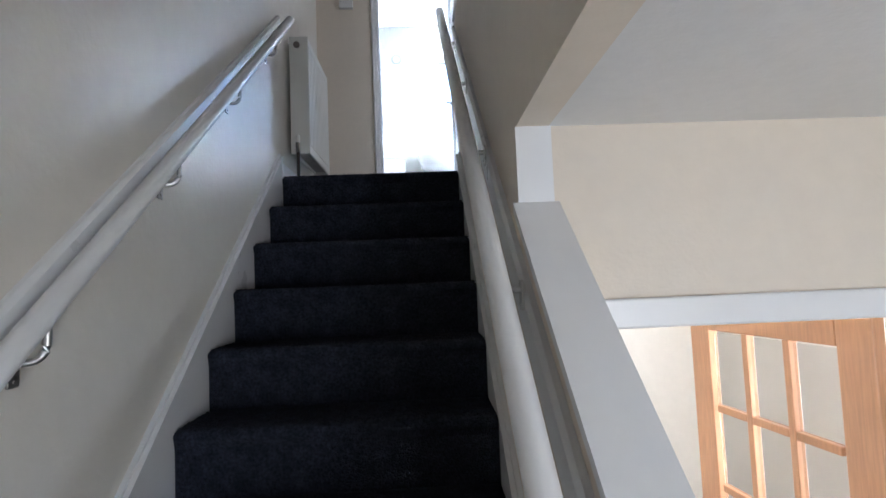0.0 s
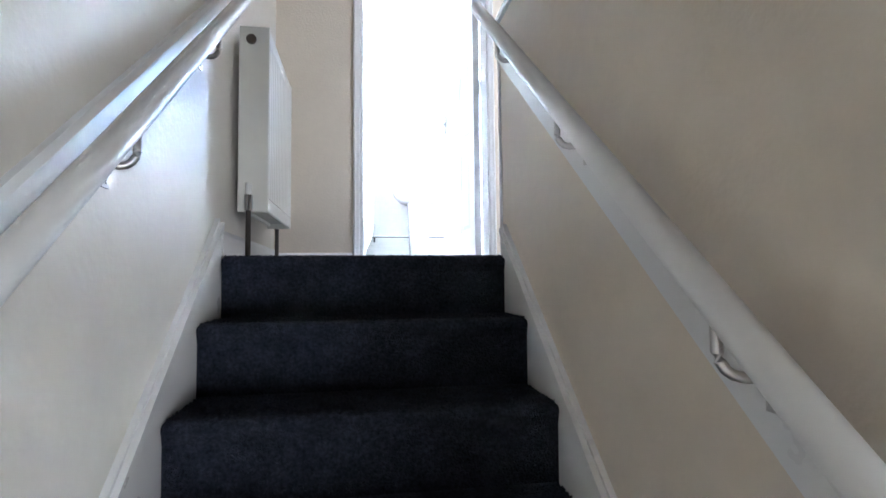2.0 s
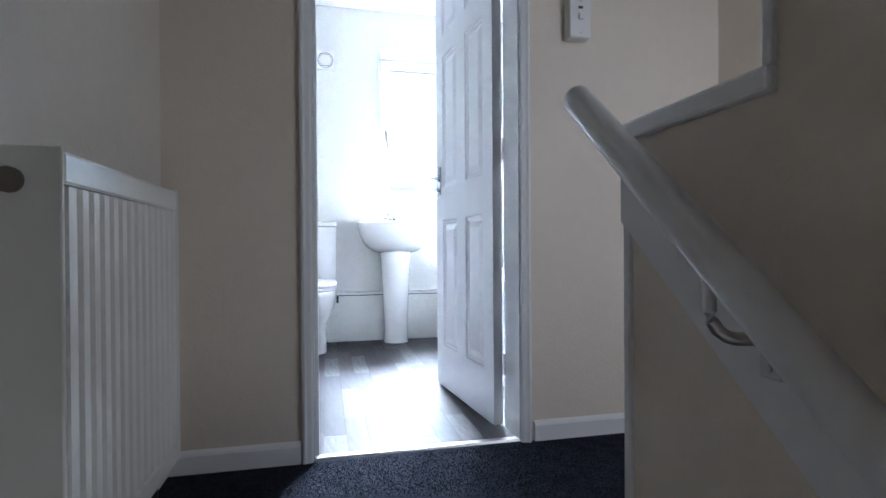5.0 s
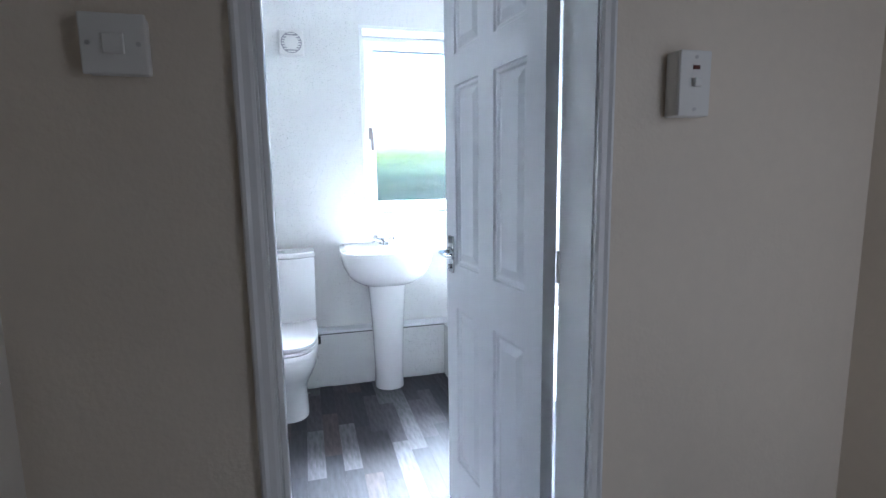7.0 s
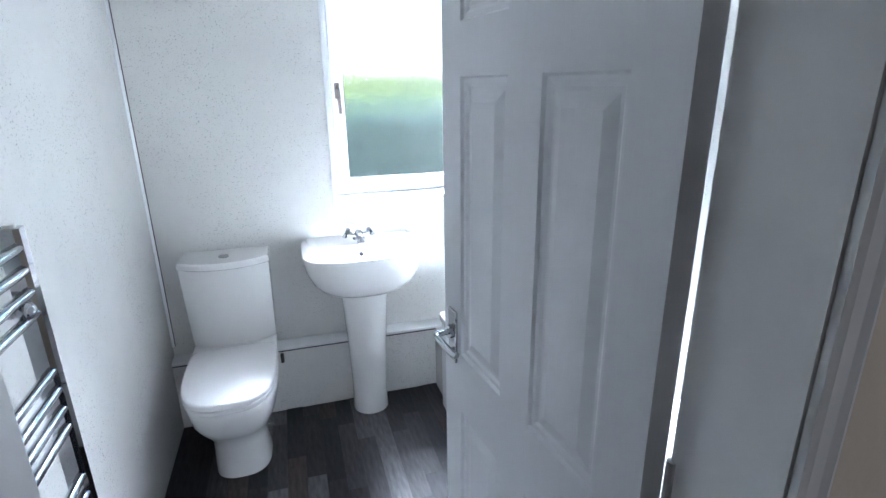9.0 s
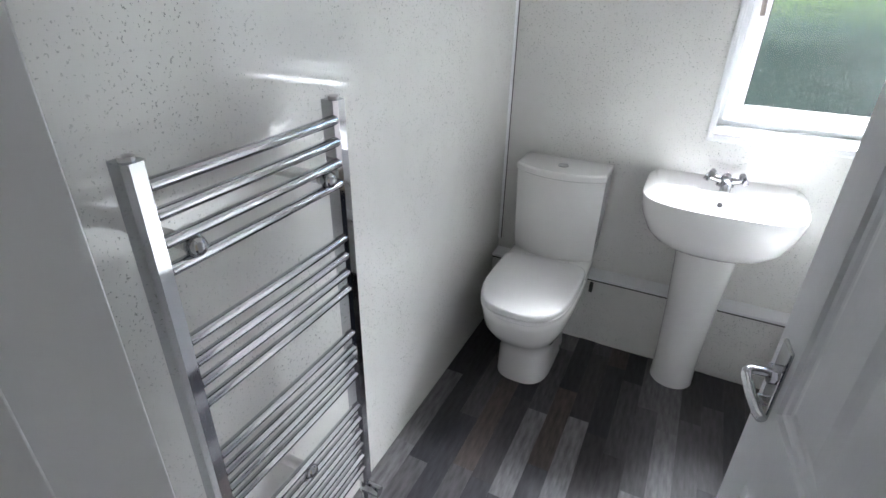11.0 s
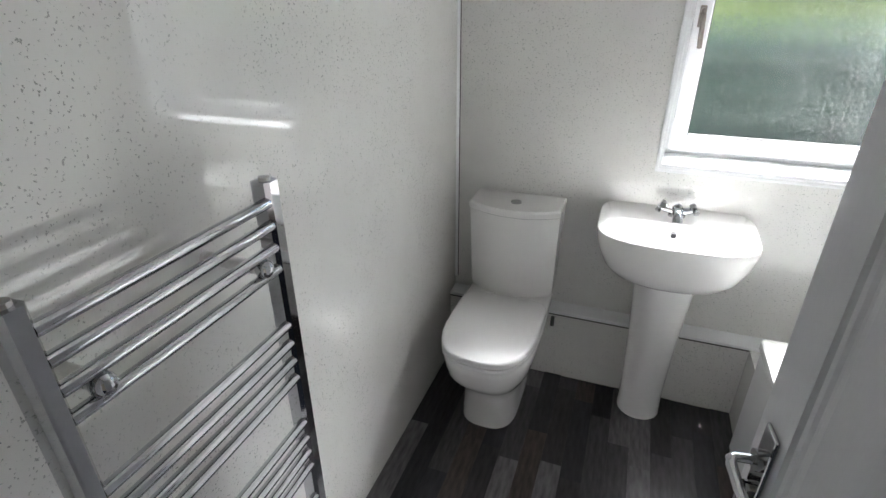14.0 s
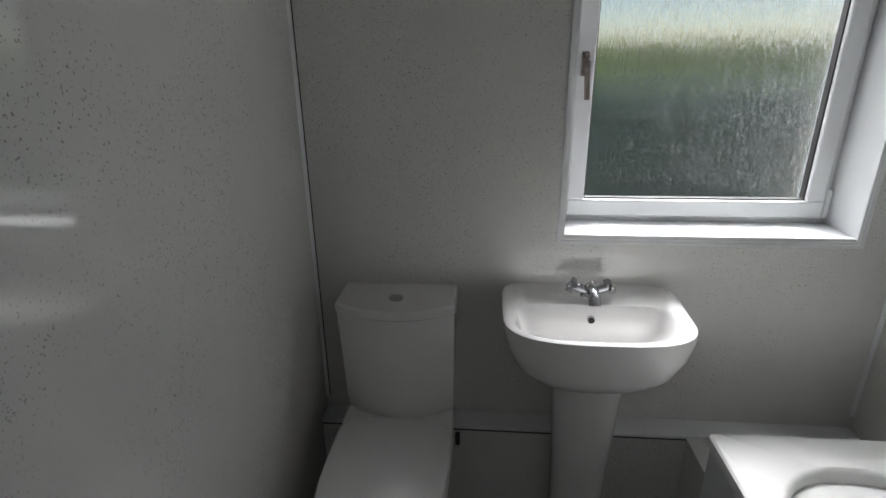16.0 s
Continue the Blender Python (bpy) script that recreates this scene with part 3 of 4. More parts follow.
# ---- radiator ----
def radiator():
    y0, y1, z0, z1 = -0.842, -0.295, 0.155, 0.793
    xw, xf = LW + 0.022, -0.301
    r = tagged(empty("radiator", LW, (y0 + y1) / 2, 0), "white enamelled double panel radiator on the landing wall", "radiator")
    off = Matrix.Translation((-LW, -(y0 + y1) / 2, 0))

    def put(name, bm, mat, label="", parent=None, smooth=False):
        if parent is None:
            bmesh.ops.transform(bm, matrix=off, verts=bm.verts[:])
        return part(name, bm, mat, parent or r, label, smooth)
    # fluted front panel
    n = 13
    prof = [(xf - 0.012, y0 + 0.012), (xf, y0 + 0.016)]
    ys = np.linspace(y0 + 0.03, y1 - 0.03, n * 4 + 1)
    for i, y in enumerate(ys):
        prof.append((xf - (0.006 if i % 4 == 2 else 0.0), float(y)))
    prof += [(xf, y1 - 0.016), (xf - 0.012, y1 - 0.012)]
    put("front_panel", prism(prof, "z", z0 + 0.05, z1 - 0.05), RADWHITE)
    put("bottom_border", box(xf - 0.012, xf, y0 + 0.004, y1 - 0.004, z0 + 0.002, z0 + 0.0495, bevel=0.006), RADWHITE)
    put("top_border", box(xf - 0.012, xf, y0 + 0.004, y1 - 0.004, z1 - 0.0495, z1 - 0.002, bevel=0.006), RADWHITE)
    put("back_panel", box(xw, xw + 0.012, y0 + 0.006, y1 - 0.006, z0 + 0.01, z1 - 0.01, bevel=0.004), RADWHITE)
    put("side_cover", box(xw - 0.002, xf + 0.001, y0 - 0.004, y0 + 0.004, z0, z1 + 0.002, bevel=0.003), RADWHITE)
    put("side_cover", box(xw - 0.002, xf + 0.001, y1 - 0.004, y1 + 0.004, z0, z1 + 0.002, bevel=0.003), RADWHITE)
    fins = bmesh.new()
    for k in range(22):
        y = y0 + 0.015 + k * (y1 - y0 - 0.03) / 21
        add_box(fins, xw + 0.013, xf - 0.013, y - 0.0008, y + 0.0008, z0 + 0.02, z1 - 0.03)
    put("convector_fins", fins, STEEL, "thin grey convector fins")
    grille = bmesh.new()
    for k in range(16):
        y = y0 + 0.02 + k * (y1 - y0 - 0.04) / 15
        add_box(grille, xw + 0.014, xf - 0.013, y - 0.007, y + 0.007, z1 - 0.012, z1 - 0.004)
    put("top_grille", grille, RADWHITE)
    put("vent_plug", tube([(-0.36, y0 - 0.004, z1 - 0.045), (-0.36, y0 - 0.012, z1 - 0.045)], 0.017, 16), BRONZE, "dull metal vent plug")
    v = put("valve", tube([(-0.36, y0 - 0.02, z0 + 0.002), (-0.36, y0 - 0.02, z0 + 0.055)], 0.013, 12), CHROME, "chrome radiator valve", smooth=True)
    cap = tube([(-0.36, y0 - 0.02, z0 + 0.056), (-0.36, y0 - 0.02, z0 + 0.095)], 0.011, 12)
    put("valve_cap", cap, SWITCHWHITE)
    put("valve_tail", tube([(-0.36, y0 - 0.02, z0 + 0.03), (-0.36, y0 + 0.0, z0 + 0.03)], 0.012, 12), CHROME)
    put("pipe", tube([(-0.36, y0 - 0.02, 0.001), (-0.36, y0 - 0.02, z0 + 0.002)], 0.0085, 12), DARKPIPE, "dark feed pipe into the floor", smooth=True)
    put("pipe", tube([(-0.36, y1 + 0.01, 0.001), (-0.36, y1 + 0.01, z0 + 0.05)], 0.0085, 12), DARKPIPE, "dark feed pipe into the floor", smooth=True)
    for y in (y0 + 0.1, y1 - 0.1):
        put("wall_bracket", box(LW + 0.0005, xw - 0.0005, y - 0.02, y + 0.02, z0 + 0.1, z1 - 0.1), STEEL)
    return r


radiator()


# ---- switches on the landing ----
def light_switch():
    cx, z0, z1 = -0.204, 1.403, 1.497
    s = tagged(empty("light_switch", cx, 0, (z0 + z1) / 2), "white plastic rocker light switch on the landing wall", "switch")
    part("back_box", box(-0.046, 0.046, -0.026, -0.001, -0.045, 0.045, bevel=0.004), SWITCHWHITE, s)
    part("face_plate", box(-0.048, 0.048, -0.033, -0.0265, -0.047, 0.047, bevel=0.003), SWITCHWHITE, s)
    part("rocker", box(-0.016, 0.016, -0.038, -0.0335, -0.016, 0.016, bevel=0.0025), SWITCHWHITE, s)
    for x in (-0.036, 0.036):
        part("screw", tube([(x, -0.0335, 0), (x, -0.0352, 0)], 0.004, 8), STEEL, s)


def isolator_switch():
    x0, x1, z0, z1 = 0.840, 0.917, 1.353, 1.487
    cx, cz = (x0 + x1) / 2, (z0 + z1) / 2
    s = tagged(empty("isolator_switch", cx, 0, cz), "white plastic isolator switch with a small neon", "switch")
    w, h = (x1 - x0) / 2, (z1 - z0) / 2
    part("back_box", box(-w, w, -0.040, -0.001, -h, h, bevel=0.004), SWITCHWHITE, s)
    part("face_plate", box(-w, w, -0.047, -0.0405, -h, h, bevel=0.003), SWITCHWHITE, s)
    part("neon", box(-0.008, 0.008, -0.0495, -0.0475, 0.028, 0.036), MARK, s, "dark red neon lens")
    rk = part("toggle", box(-0.009, 0.009, -0.058, -0.0475, -0.008, 0.010, bevel=0.003), SWITCHWHITE, s)
    for z in (-h + 0.014, h - 0.014):
        part("screw", tube([(0, -0.0475, z), (0, -0.0492, z)], 0.004, 8), STEEL, s)


light_switch()
isolator_switch()

# ---- bathroom doorway and door ----
fr = tagged(empty("door_frame", 0, 0, 0), "white gloss door lining and architrave of the bathroom doorway", "door frame", kind="structure")
ARCH = [(0.0, 0.0), (0.0, -0.009), (0.006, -0.013), (0.018, -0.015), (0.025, -0.019), (0.031, -0.017), (0.035, -0.010), (0.035, 0.0)]


def arch_upright(x, side, name):
    part(name, prism([(x + side * u, -0.001 + v) for u, v in ARCH], "z", 0.0, OZ + 0.004), GLOSS, fr, "moulded white architrave")


arch_upright(OX0 - 0.004, -1, "architrave")
arch_upright(OX1 + 0.004, 1, "architrave")
part("architrave", prism([(-0.001 + v, OZ + 0.0045 + u) for u, v in ARCH], "x", OX0 - 0.05, OX1 + 0.05), GLOSS, fr, "moulded white architrave")
for xa, xb in ((OX0 - 0.0295, OX0), (OX1, OX1 + 0.0295)):
    part("jamb", box(xa, xb, 0.0, BY0 + 0.006, 0.0, OZ), GLOSS, fr)
part("head_jamb", box(OX0 - 0.0295, OX1 + 0.0295, 0.0, BY0 + 0.006, OZ + 0.0005, OZ + 0.0295), GLOSS, fr)
part("door_stop", box(OX0 + 0.0002, OX0 + 0.012, 0.025, 0.068, 0.0, OZ - 0.001, bevel=0.002), GLOSS, fr)
arb = prism([(OX0 - 0.004 - u, BY0 + 0.001 - v) for u, v in ARCH], "z", 0.0, OZ)
part("inner_architrave", arb, GLOSS, fr, "moulded white architrave inside the bathroom")
keep = part("strike_plate", box(OX0 + 0.0003, OX0 + 0.002, 0.080, 0.106, 0.925, 0.985, bevel=0.0005), CHROME, fr, "chrome strike plate with a raw wood recess")
part("recess", box(OX0 + 0.0021, OX0 + 0.0027, 0.085, 0.101, 0.94, 0.97), BRASS, keep)
part("keep_lip", box(OX0 + 0.0003, OX0 + 0.002, 0.1065, 0.125, 0.942, 0.97, bevel=0.0005), CHROME, keep)
structure("threshold", prism([(0.0, 0.0), (0.035, 0.0), (0.030, 0.006), (0.005, 0.006)], "x", OX0, OX1), STEEL, "metal threshold strip between carpet and vinyl", "trim")


def six_panel_door():
    W, T, H = 0.637, 0.036, 1.94
    d = empty("bathroom_door", OX1 - 0.006, BY0 + 0.010, 0.008, 96.3)
    tagged(d, "white six-panel moulded door standing open into the bathroom", "door")
    cols = ((0.088, 0.268), (0.369, 0.549))
    rows = ((0.19, 0.768), (0.918, 1.518), (1.615, 1.835))
    # local x runs along the leaf, the +y face looks to the landing
    bm = bmesh.new()
    xs = [0, cols[0][0], cols[0][1], cols[1][0], cols[1][1], W]
    zs = [0, rows[0][0], rows[0][1], rows[1][0], rows[1][1], rows[2][0], rows[2][1], H]

    def quad(p):
        bm.faces.new([bm.verts.new(q) for q in p])
    for sgn, yf in ((1, T), (-1, 0.0)):
        for i in range(5):
            for j in range(7):
                x0, x1, z0, z1 = xs[i], xs[i + 1], zs[j], zs[j + 1]
                if i in (1, 3) and j in (1, 3, 5):
                    loops = [(0, 0), (0.004, -0.006), (0.012, -0.007), (0.018, -0.0105), (0.024, -0.0105), (0.046, -0.003)]
                    prev = None
                    for ins, dep in loops:
                        y = yf + sgn * dep
                        cur = [(x0 + ins, y, z0 + ins), (x1 - ins, y, z0 + ins), (x1 - ins, y, z1 - ins), (x0 + ins, y, z1 - ins)]
                        if prev:
                            for k in range(4):
                                quad((prev[k], prev[(k + 1) % 4], cur[(k + 1) % 4], cur[k]))
                        prev = cur
                    quad(prev)
                else:
                    quad(((x0, yf, z0), (x1, yf, z0), (x1, yf, z1), (x0, yf, z1)))
    for p in (((0, 0, 0), (0, T, 0), (0, T, H), (0, 0, H)), ((W, 0, 0), (W, T, 0), (W, T, H), (W, 0, H)),
              ((0, 0, 0), (W, 0, 0), (W, T, 0), (0, T, 0)), ((0, 0, H), (W, 0, H), (W, T, H), (0, T, H))):
        quad(p)
    bmesh.ops.remove_doubles(bm, verts=bm.verts[:], dist=0.0002)
    bmesh.ops.recalc_face_normals(bm, faces=bm.faces[:])
    part("leaf", bm, DOORWHITE, d)
    hz, hx = 0.962, W - 0.052
    for sgn, yf in ((1, T), (-1, 0.0)):
        ya, yb = sorted((yf + sgn * 0.0005, yf + sgn * 0.007))
        pl = part("handle_plate", box(hx - 0.021, hx + 0.021, ya, yb, hz - 0.075, hz + 0.055, bevel=0.003), CHROME, d, "chrome lever handle plate")
        bm = tube([(hx, yf + sgn * 0.007, hz), (hx, yf + sgn * 0.040, hz), (hx - 0.005, yf + sgn * 0.046, hz), (hx - 0.016, yf + sgn * 0.048, hz - 0.001),
                   (hx - 0.055, yf + sgn * 0.047, hz - 0.004), (hx - 0.090, yf + sgn * 0.043, hz - 0.006), (hx - 0.100, yf + sgn * 0.039, hz - 0.006)], 0.0080, 12, 0.8)
        part("lever", bm, CHROME, pl, "chrome lever", smooth=True)
        part("rose", tube([(hx, yf + sgn * 0.007, hz), (hx, yf + sgn * 0.016, hz)], 0.016, 16), CHROME, pl)
        part("snib", tube([(hx, yf + sgn * 0.007, hz - 0.052), (hx, yf + sgn * 0.017, hz - 0.052)], 0.009, 12), CHROME, pl)
    part("latch_plate", box(W + 0.0002, W + 0.0015, 0.008, 0.028, hz - 0.035, hz + 0.03), CHROME, d)
    for z in (0.22, 1.0, 1.75):
        part("hinge", tube([(-0.006, -0.006, z - 0.04), (-0.006, -0.006, z + 0.04)], 0.0075, 10), STEEL, d)
    return d


six_panel_door()

# ---- window ----
win = tagged(empty("window_1", (WX0 + WX1) / 2, BY1, WZ0), "white plastic bathroom window with rain-textured glass", "window", kind="structure")


def wpart(name, bm, mat, label="", parent=None, smooth=False):
    bmesh.ops.transform(bm, matrix=Matrix.Translation((-(WX0 + WX1) / 2, -BY1, -WZ0)), verts=bm.verts[:])
    return part(name, bm, mat, parent or win, label, smooth)


def ring_boxes(x0, x1, y0, y1, z0, z1, w, bevel=0.004):
    bm = bmesh.new()
    add_box(bm, x0, x1, y0, y1, z0, z0 + w, bevel=bevel)
    add_box(bm, x0, x1, y0, y1, z1 - w, z1, bevel=bevel)
    add_box(bm, x0, x0 + w, y0, y1, z0 + w - 0.002, z1 - w + 0.002, bevel=bevel)
    add_box(bm, x1 - w, x1, y0, y1, z0 + w - 0.002, z1 - w + 0.002, bevel=bevel)
    return bm


WF = 2.225
wpart("reveal_lining", ring_boxes(WX0 - 0.001, WX1 + 0.001, BY1 - 0.004, WF + 0.02, WZ0 - 0.001, WZ1 + 0.001, 0.010, 0.002), UPVC, "white plastic lined reveal")
wpart("reveal_trim", ring_boxes(WX0 - 0.012, WX1 + 0.012, BY1 - 0.006, BY1 - 0.0005, WZ0 - 0.012, WZ1 + 0.012, 0.012, 0.002), UPVC)
wpart("window_sill", box(WX0 + 0.009, WX1 - 0.009, BY1 - 0.003, WF + 0.01, WZ0 + 0.009, WZ0 + 0.018, bevel=0.002), UPVC, "glossy white window sill")
wpart("window_frame", ring_boxes(WX0 + 0.009, WX1 - 0.009, WF + 0.01, WF + 0.075, WZ0 + 0.012, WZ1 - 0.009, 0.034), UPVC)
SX0, SX1, SZ0, SZ1 = WX0 + 0.03, WX1 - 0.03, WZ0 + 0.035, WZ1 - 0.03
sash = wpart("sash", ring_boxes(SX0, SX1, WF - 0.008, WF + 0.05, SZ0, SZ1, 0.056, 0.006), UPVC, "opening sash")
GX0, GX1, GZ0, GZ1 = SX0 + 0.056, SX1 - 0.056, SZ0 + 0.056, SZ1 - 0.056
wpart("gasket", ring_boxes(GX0 - 0.002, GX1 + 0.002, WF + 0.005, WF + 0.03, GZ0 - 0.002, GZ1 + 0.002, 0.006, 0.001), GASKET, "dark glazing gasket")
pane = wpart("pane", box(GX0 + 0.001, GX1 - 0.001, WF + 0.03, WF + 0.036, GZ0 + 0.001, GZ1 - 0.001), OBSCURE, "rain-patterned obscure glass")
pane.visible_shadow = False
hd = wpart("window_handle", box(SX0 + 0.014, SX0 + 0.036, WF - 0.020, WF - 0.0085, 1.45, 1.52, bevel=0.004), BRONZE, "dark metal window handle")
lever = tube([(SX0 + 0.025, WF - 0.02, 1.505), (SX0 + 0.025, WF - 0.04, 1.505), (SX0 + 0.027, WF - 0.045, 1.49), (SX0 + 0.030, WF - 0.045, 1.43), (SX0 + 0.033, WF - 0.043, 1.385)], 0.0085, 10)
bmesh.ops.transform(lever, matrix=Matrix.Translation((-(WX0 + WX1) / 2, -BY1, -WZ0)), verts=lever.verts[:])
part("lever", lever, BRONZE, hd, smooth=True)
wpart("hinge_cover", box(SX1 - 0.001, SX1 + 0.014, WF - 0.012, WF - 0.001, 1.02, 1.11, bevel=0.003), UPVC)

# ---- boxing, trims and fan ----
BOXY, BOXZ = 2.003, 0.336
structure("boxing", box(BL, BR, BOXY, BY1, -0.004, BOXZ - 0.006), PANEL, "low panelled pipe boxing along the wall", "boxing")
structure("trim_boxing", prism([(BOXY - 0.006, BOXZ - 0.012), (BOXY - 0.006, BOXZ - 0.003), (BOXY - 0.003, BOXZ), (BY1, BOXZ + 0.004), (BY1, BOXZ - 0.005), (BOXY - 0.0005, BOXZ - 0.0055), (BOXY - 0.0005, BOXZ - 0.018)], "x", BL, BR),
          UPVC, "white plastic edge trim on the boxing", "trim")
# shadow line under the trim lip, put in as a dark strip
structure("trim_boxing_joint", box(BL, BR, BOXY - 0.003, BOXY - 0.0004, BOXZ - 0.021, BOXZ - 0.0125), GASKET, "dark strip for the shadow line under the boxing trim", "trim")
structure("trim_corner", prism([(BL, BY1 - 0.010), (BL + 0.002, BY1 - 0.010), (BL + 0.004, BY1 - 0.004), (BL + 0.010, BY1 - 0.002), (BL + 0.010, BY1)], "z", BOXZ + 0.05, CEIL), UPVC, "white panel trim in the corner", "trim")
structure("trim_corner_joint", box(BL + 0.010, BL + 0.0135, BY1 - 0.0016, BY1 - 0.0003, BOXZ + 0.05, CEIL), GASKET, "dark joint beside the corner trim", "trim")
structure("trim_corner_bath", prism([(BR, BY1 - 0.010), (BR - 0.002, BY1 - 0.010), (BR - 0.004, BY1 - 0.004), (BR - 0.010, BY1 - 0.002), (BR - 0.010, BY1)], "z", BOXZ + 0.05, CEIL), UPVC, "white panel trim in the corner", "trim")


def extractor_fan():
    f = tagged(empty("extractor_fan", 0.050, BY1, 1.955), "small square white extractor fan with a round grille", "fan")
    s = 0.066
    part("face_plate", box(-s, s, -0.022, -0.001, -s, s, bevel=0.006), SWITCHWHITE, f)
    part("grille_back", tube([(0, -0.0222, 0), (0, -0.0235, 0)], 0.055, 28), FANGREY, f, "grey grille opening")
    part("centre_cap", tube([(0, -0.0236, 0), (0, -0.031, 0)], 0.036, 28), SWITCHWHITE, f)
    for k in range(8):
        z = -0.046 + k * 0.092 / 7
        h = math.sqrt(max(0.0, 0.05 ** 2 - z * z))
        part("slat", box(-h, h, -0.0275, -0.0238, z - 0.003, z + 0.003), SWITCHWHITE, f)


extractor_fan()


# ---- toilet ----
def toilet():
    cx, yb = -0.066, BOXY - 0.004
    t = tagged(empty("toilet", cx, 1.724, 0), "white close-coupled toilet with the lid down", "toilet")
    m = Matrix.Translation((-cx, -1.724, 0))

    def put(name, bm, mat, label="", parent=None):
        bmesh.ops.transform(bm, matrix=m, verts=bm.verts[:])
        return part(name, bm, mat, parent or t, label, True)

    def section(z, y0, hw, y1=yb, flat=0.4, power=2.8):
        return [(x, y, z) for x, y in dshape(cx, y0, y1, hw, 32, power, flat)]
    # pan: foot, waist, bowl
    pan = loft([section(-0.003, 1.581, 0.112, 1.984, 0.62), section(0.05, 1.578, 0.110, 1.984, 0.62), section(0.14, 1.578, 0.108, 1.984, 0.62), section(0.185, 1.561, 0.116, 1.984, 0.58),
                section(0.24, 1.506, 0.144, 1.984, 0.5), section(0.30, 1.458, 0.166, 1.994, 0.45), section(0.36, 1.441, 0.176, 1.999, 0.42), section(0.385, 1.439, 0.177, 2.004, 0.42),
                section(0.391, 1.443, 0.173, 2.004, 0.42)])
    p = put("pan", pan, CERAMIC, "white ceramic pan")
    put("rear_deck", box(cx - 0.175, cx + 0.175, 1.854, yb, 0.386, 0.43, bevel=0.012, segments=3), CERAMIC)
    put("seat", loft([section(0.393, 1.436, 0.170, 1.879), section(0.397, 1.432, 0.174, 1.879), section(0.410, 1.432, 0.174, 1.879), section(0.413, 1.436, 0.171, 1.879)]), SEATPLASTIC, "white plastic seat")
    put("lid", loft([section(0.4145, 1.436, 0.171, 1.889), section(0.418, 1.431, 0.175, 1.889), section(0.432, 1.431, 0.175, 1.889), section(0.438, 1.435, 0.171, 1.886), section(0.440, 1.443, 0.163, 1.879)]), SEATPLASTIC, "closed white plastic lid")
    for x in (cx - 0.07, cx + 0.07):
        put("hinge", tube([(x - 0.02, 1.882, 0.438), (x + 0.02, 1.882, 0.438)], 0.008, 10), SEATPLASTIC)

    def tank(z, grow, front, taper=0.0):
        hw = 0.168 + grow
        pts = []
        for k in range(17):
            u = -1 + k / 8
            pts.append((cx + u * hw, front + (0.058 - taper) * abs(u) ** 2.2, z))
        return pts + [(cx + hw, 2.072, z), (cx - hw, 2.072, z)]
    put("cistern", loft([tank(0.421, 0.0, 1.905), tank(0.46, 0.004, 1.898), tank(0.785, 0.010, 1.872), tank(0.791, 0.008, 1.875)]), CERAMIC, "white ceramic cistern with a bowed front")
    lid = put("cistern_lid", loft([tank(0.7925, 0.010, 1.870), tank(0.796, 0.013, 1.866), tank(0.816, 0.013, 1.866), tank(0.823, 0.008, 1.872)]), CERAMIC)
    b = put("flush_button", tube([(cx + 0.0, 1.959, 0.8232), (cx, 1.959, 0.828)], 0.021, 24), CHROME, "chrome dual flush button", lid)
    b.matrix_parent_inverse = Matrix()
    put("foot_bolt", tube([(cx + 0.112, 1.854, 0.03), (cx + 0.118, 1.854, 0.03)], 0.010, 10), CHROME)
    put("inlet_valve", tube([(cx + 0.185, 1.984, 0.27), (cx + 0.185, 1.984, 0.315)], 0.008, 10), GASKET, "dark inlet valve")


toilet()


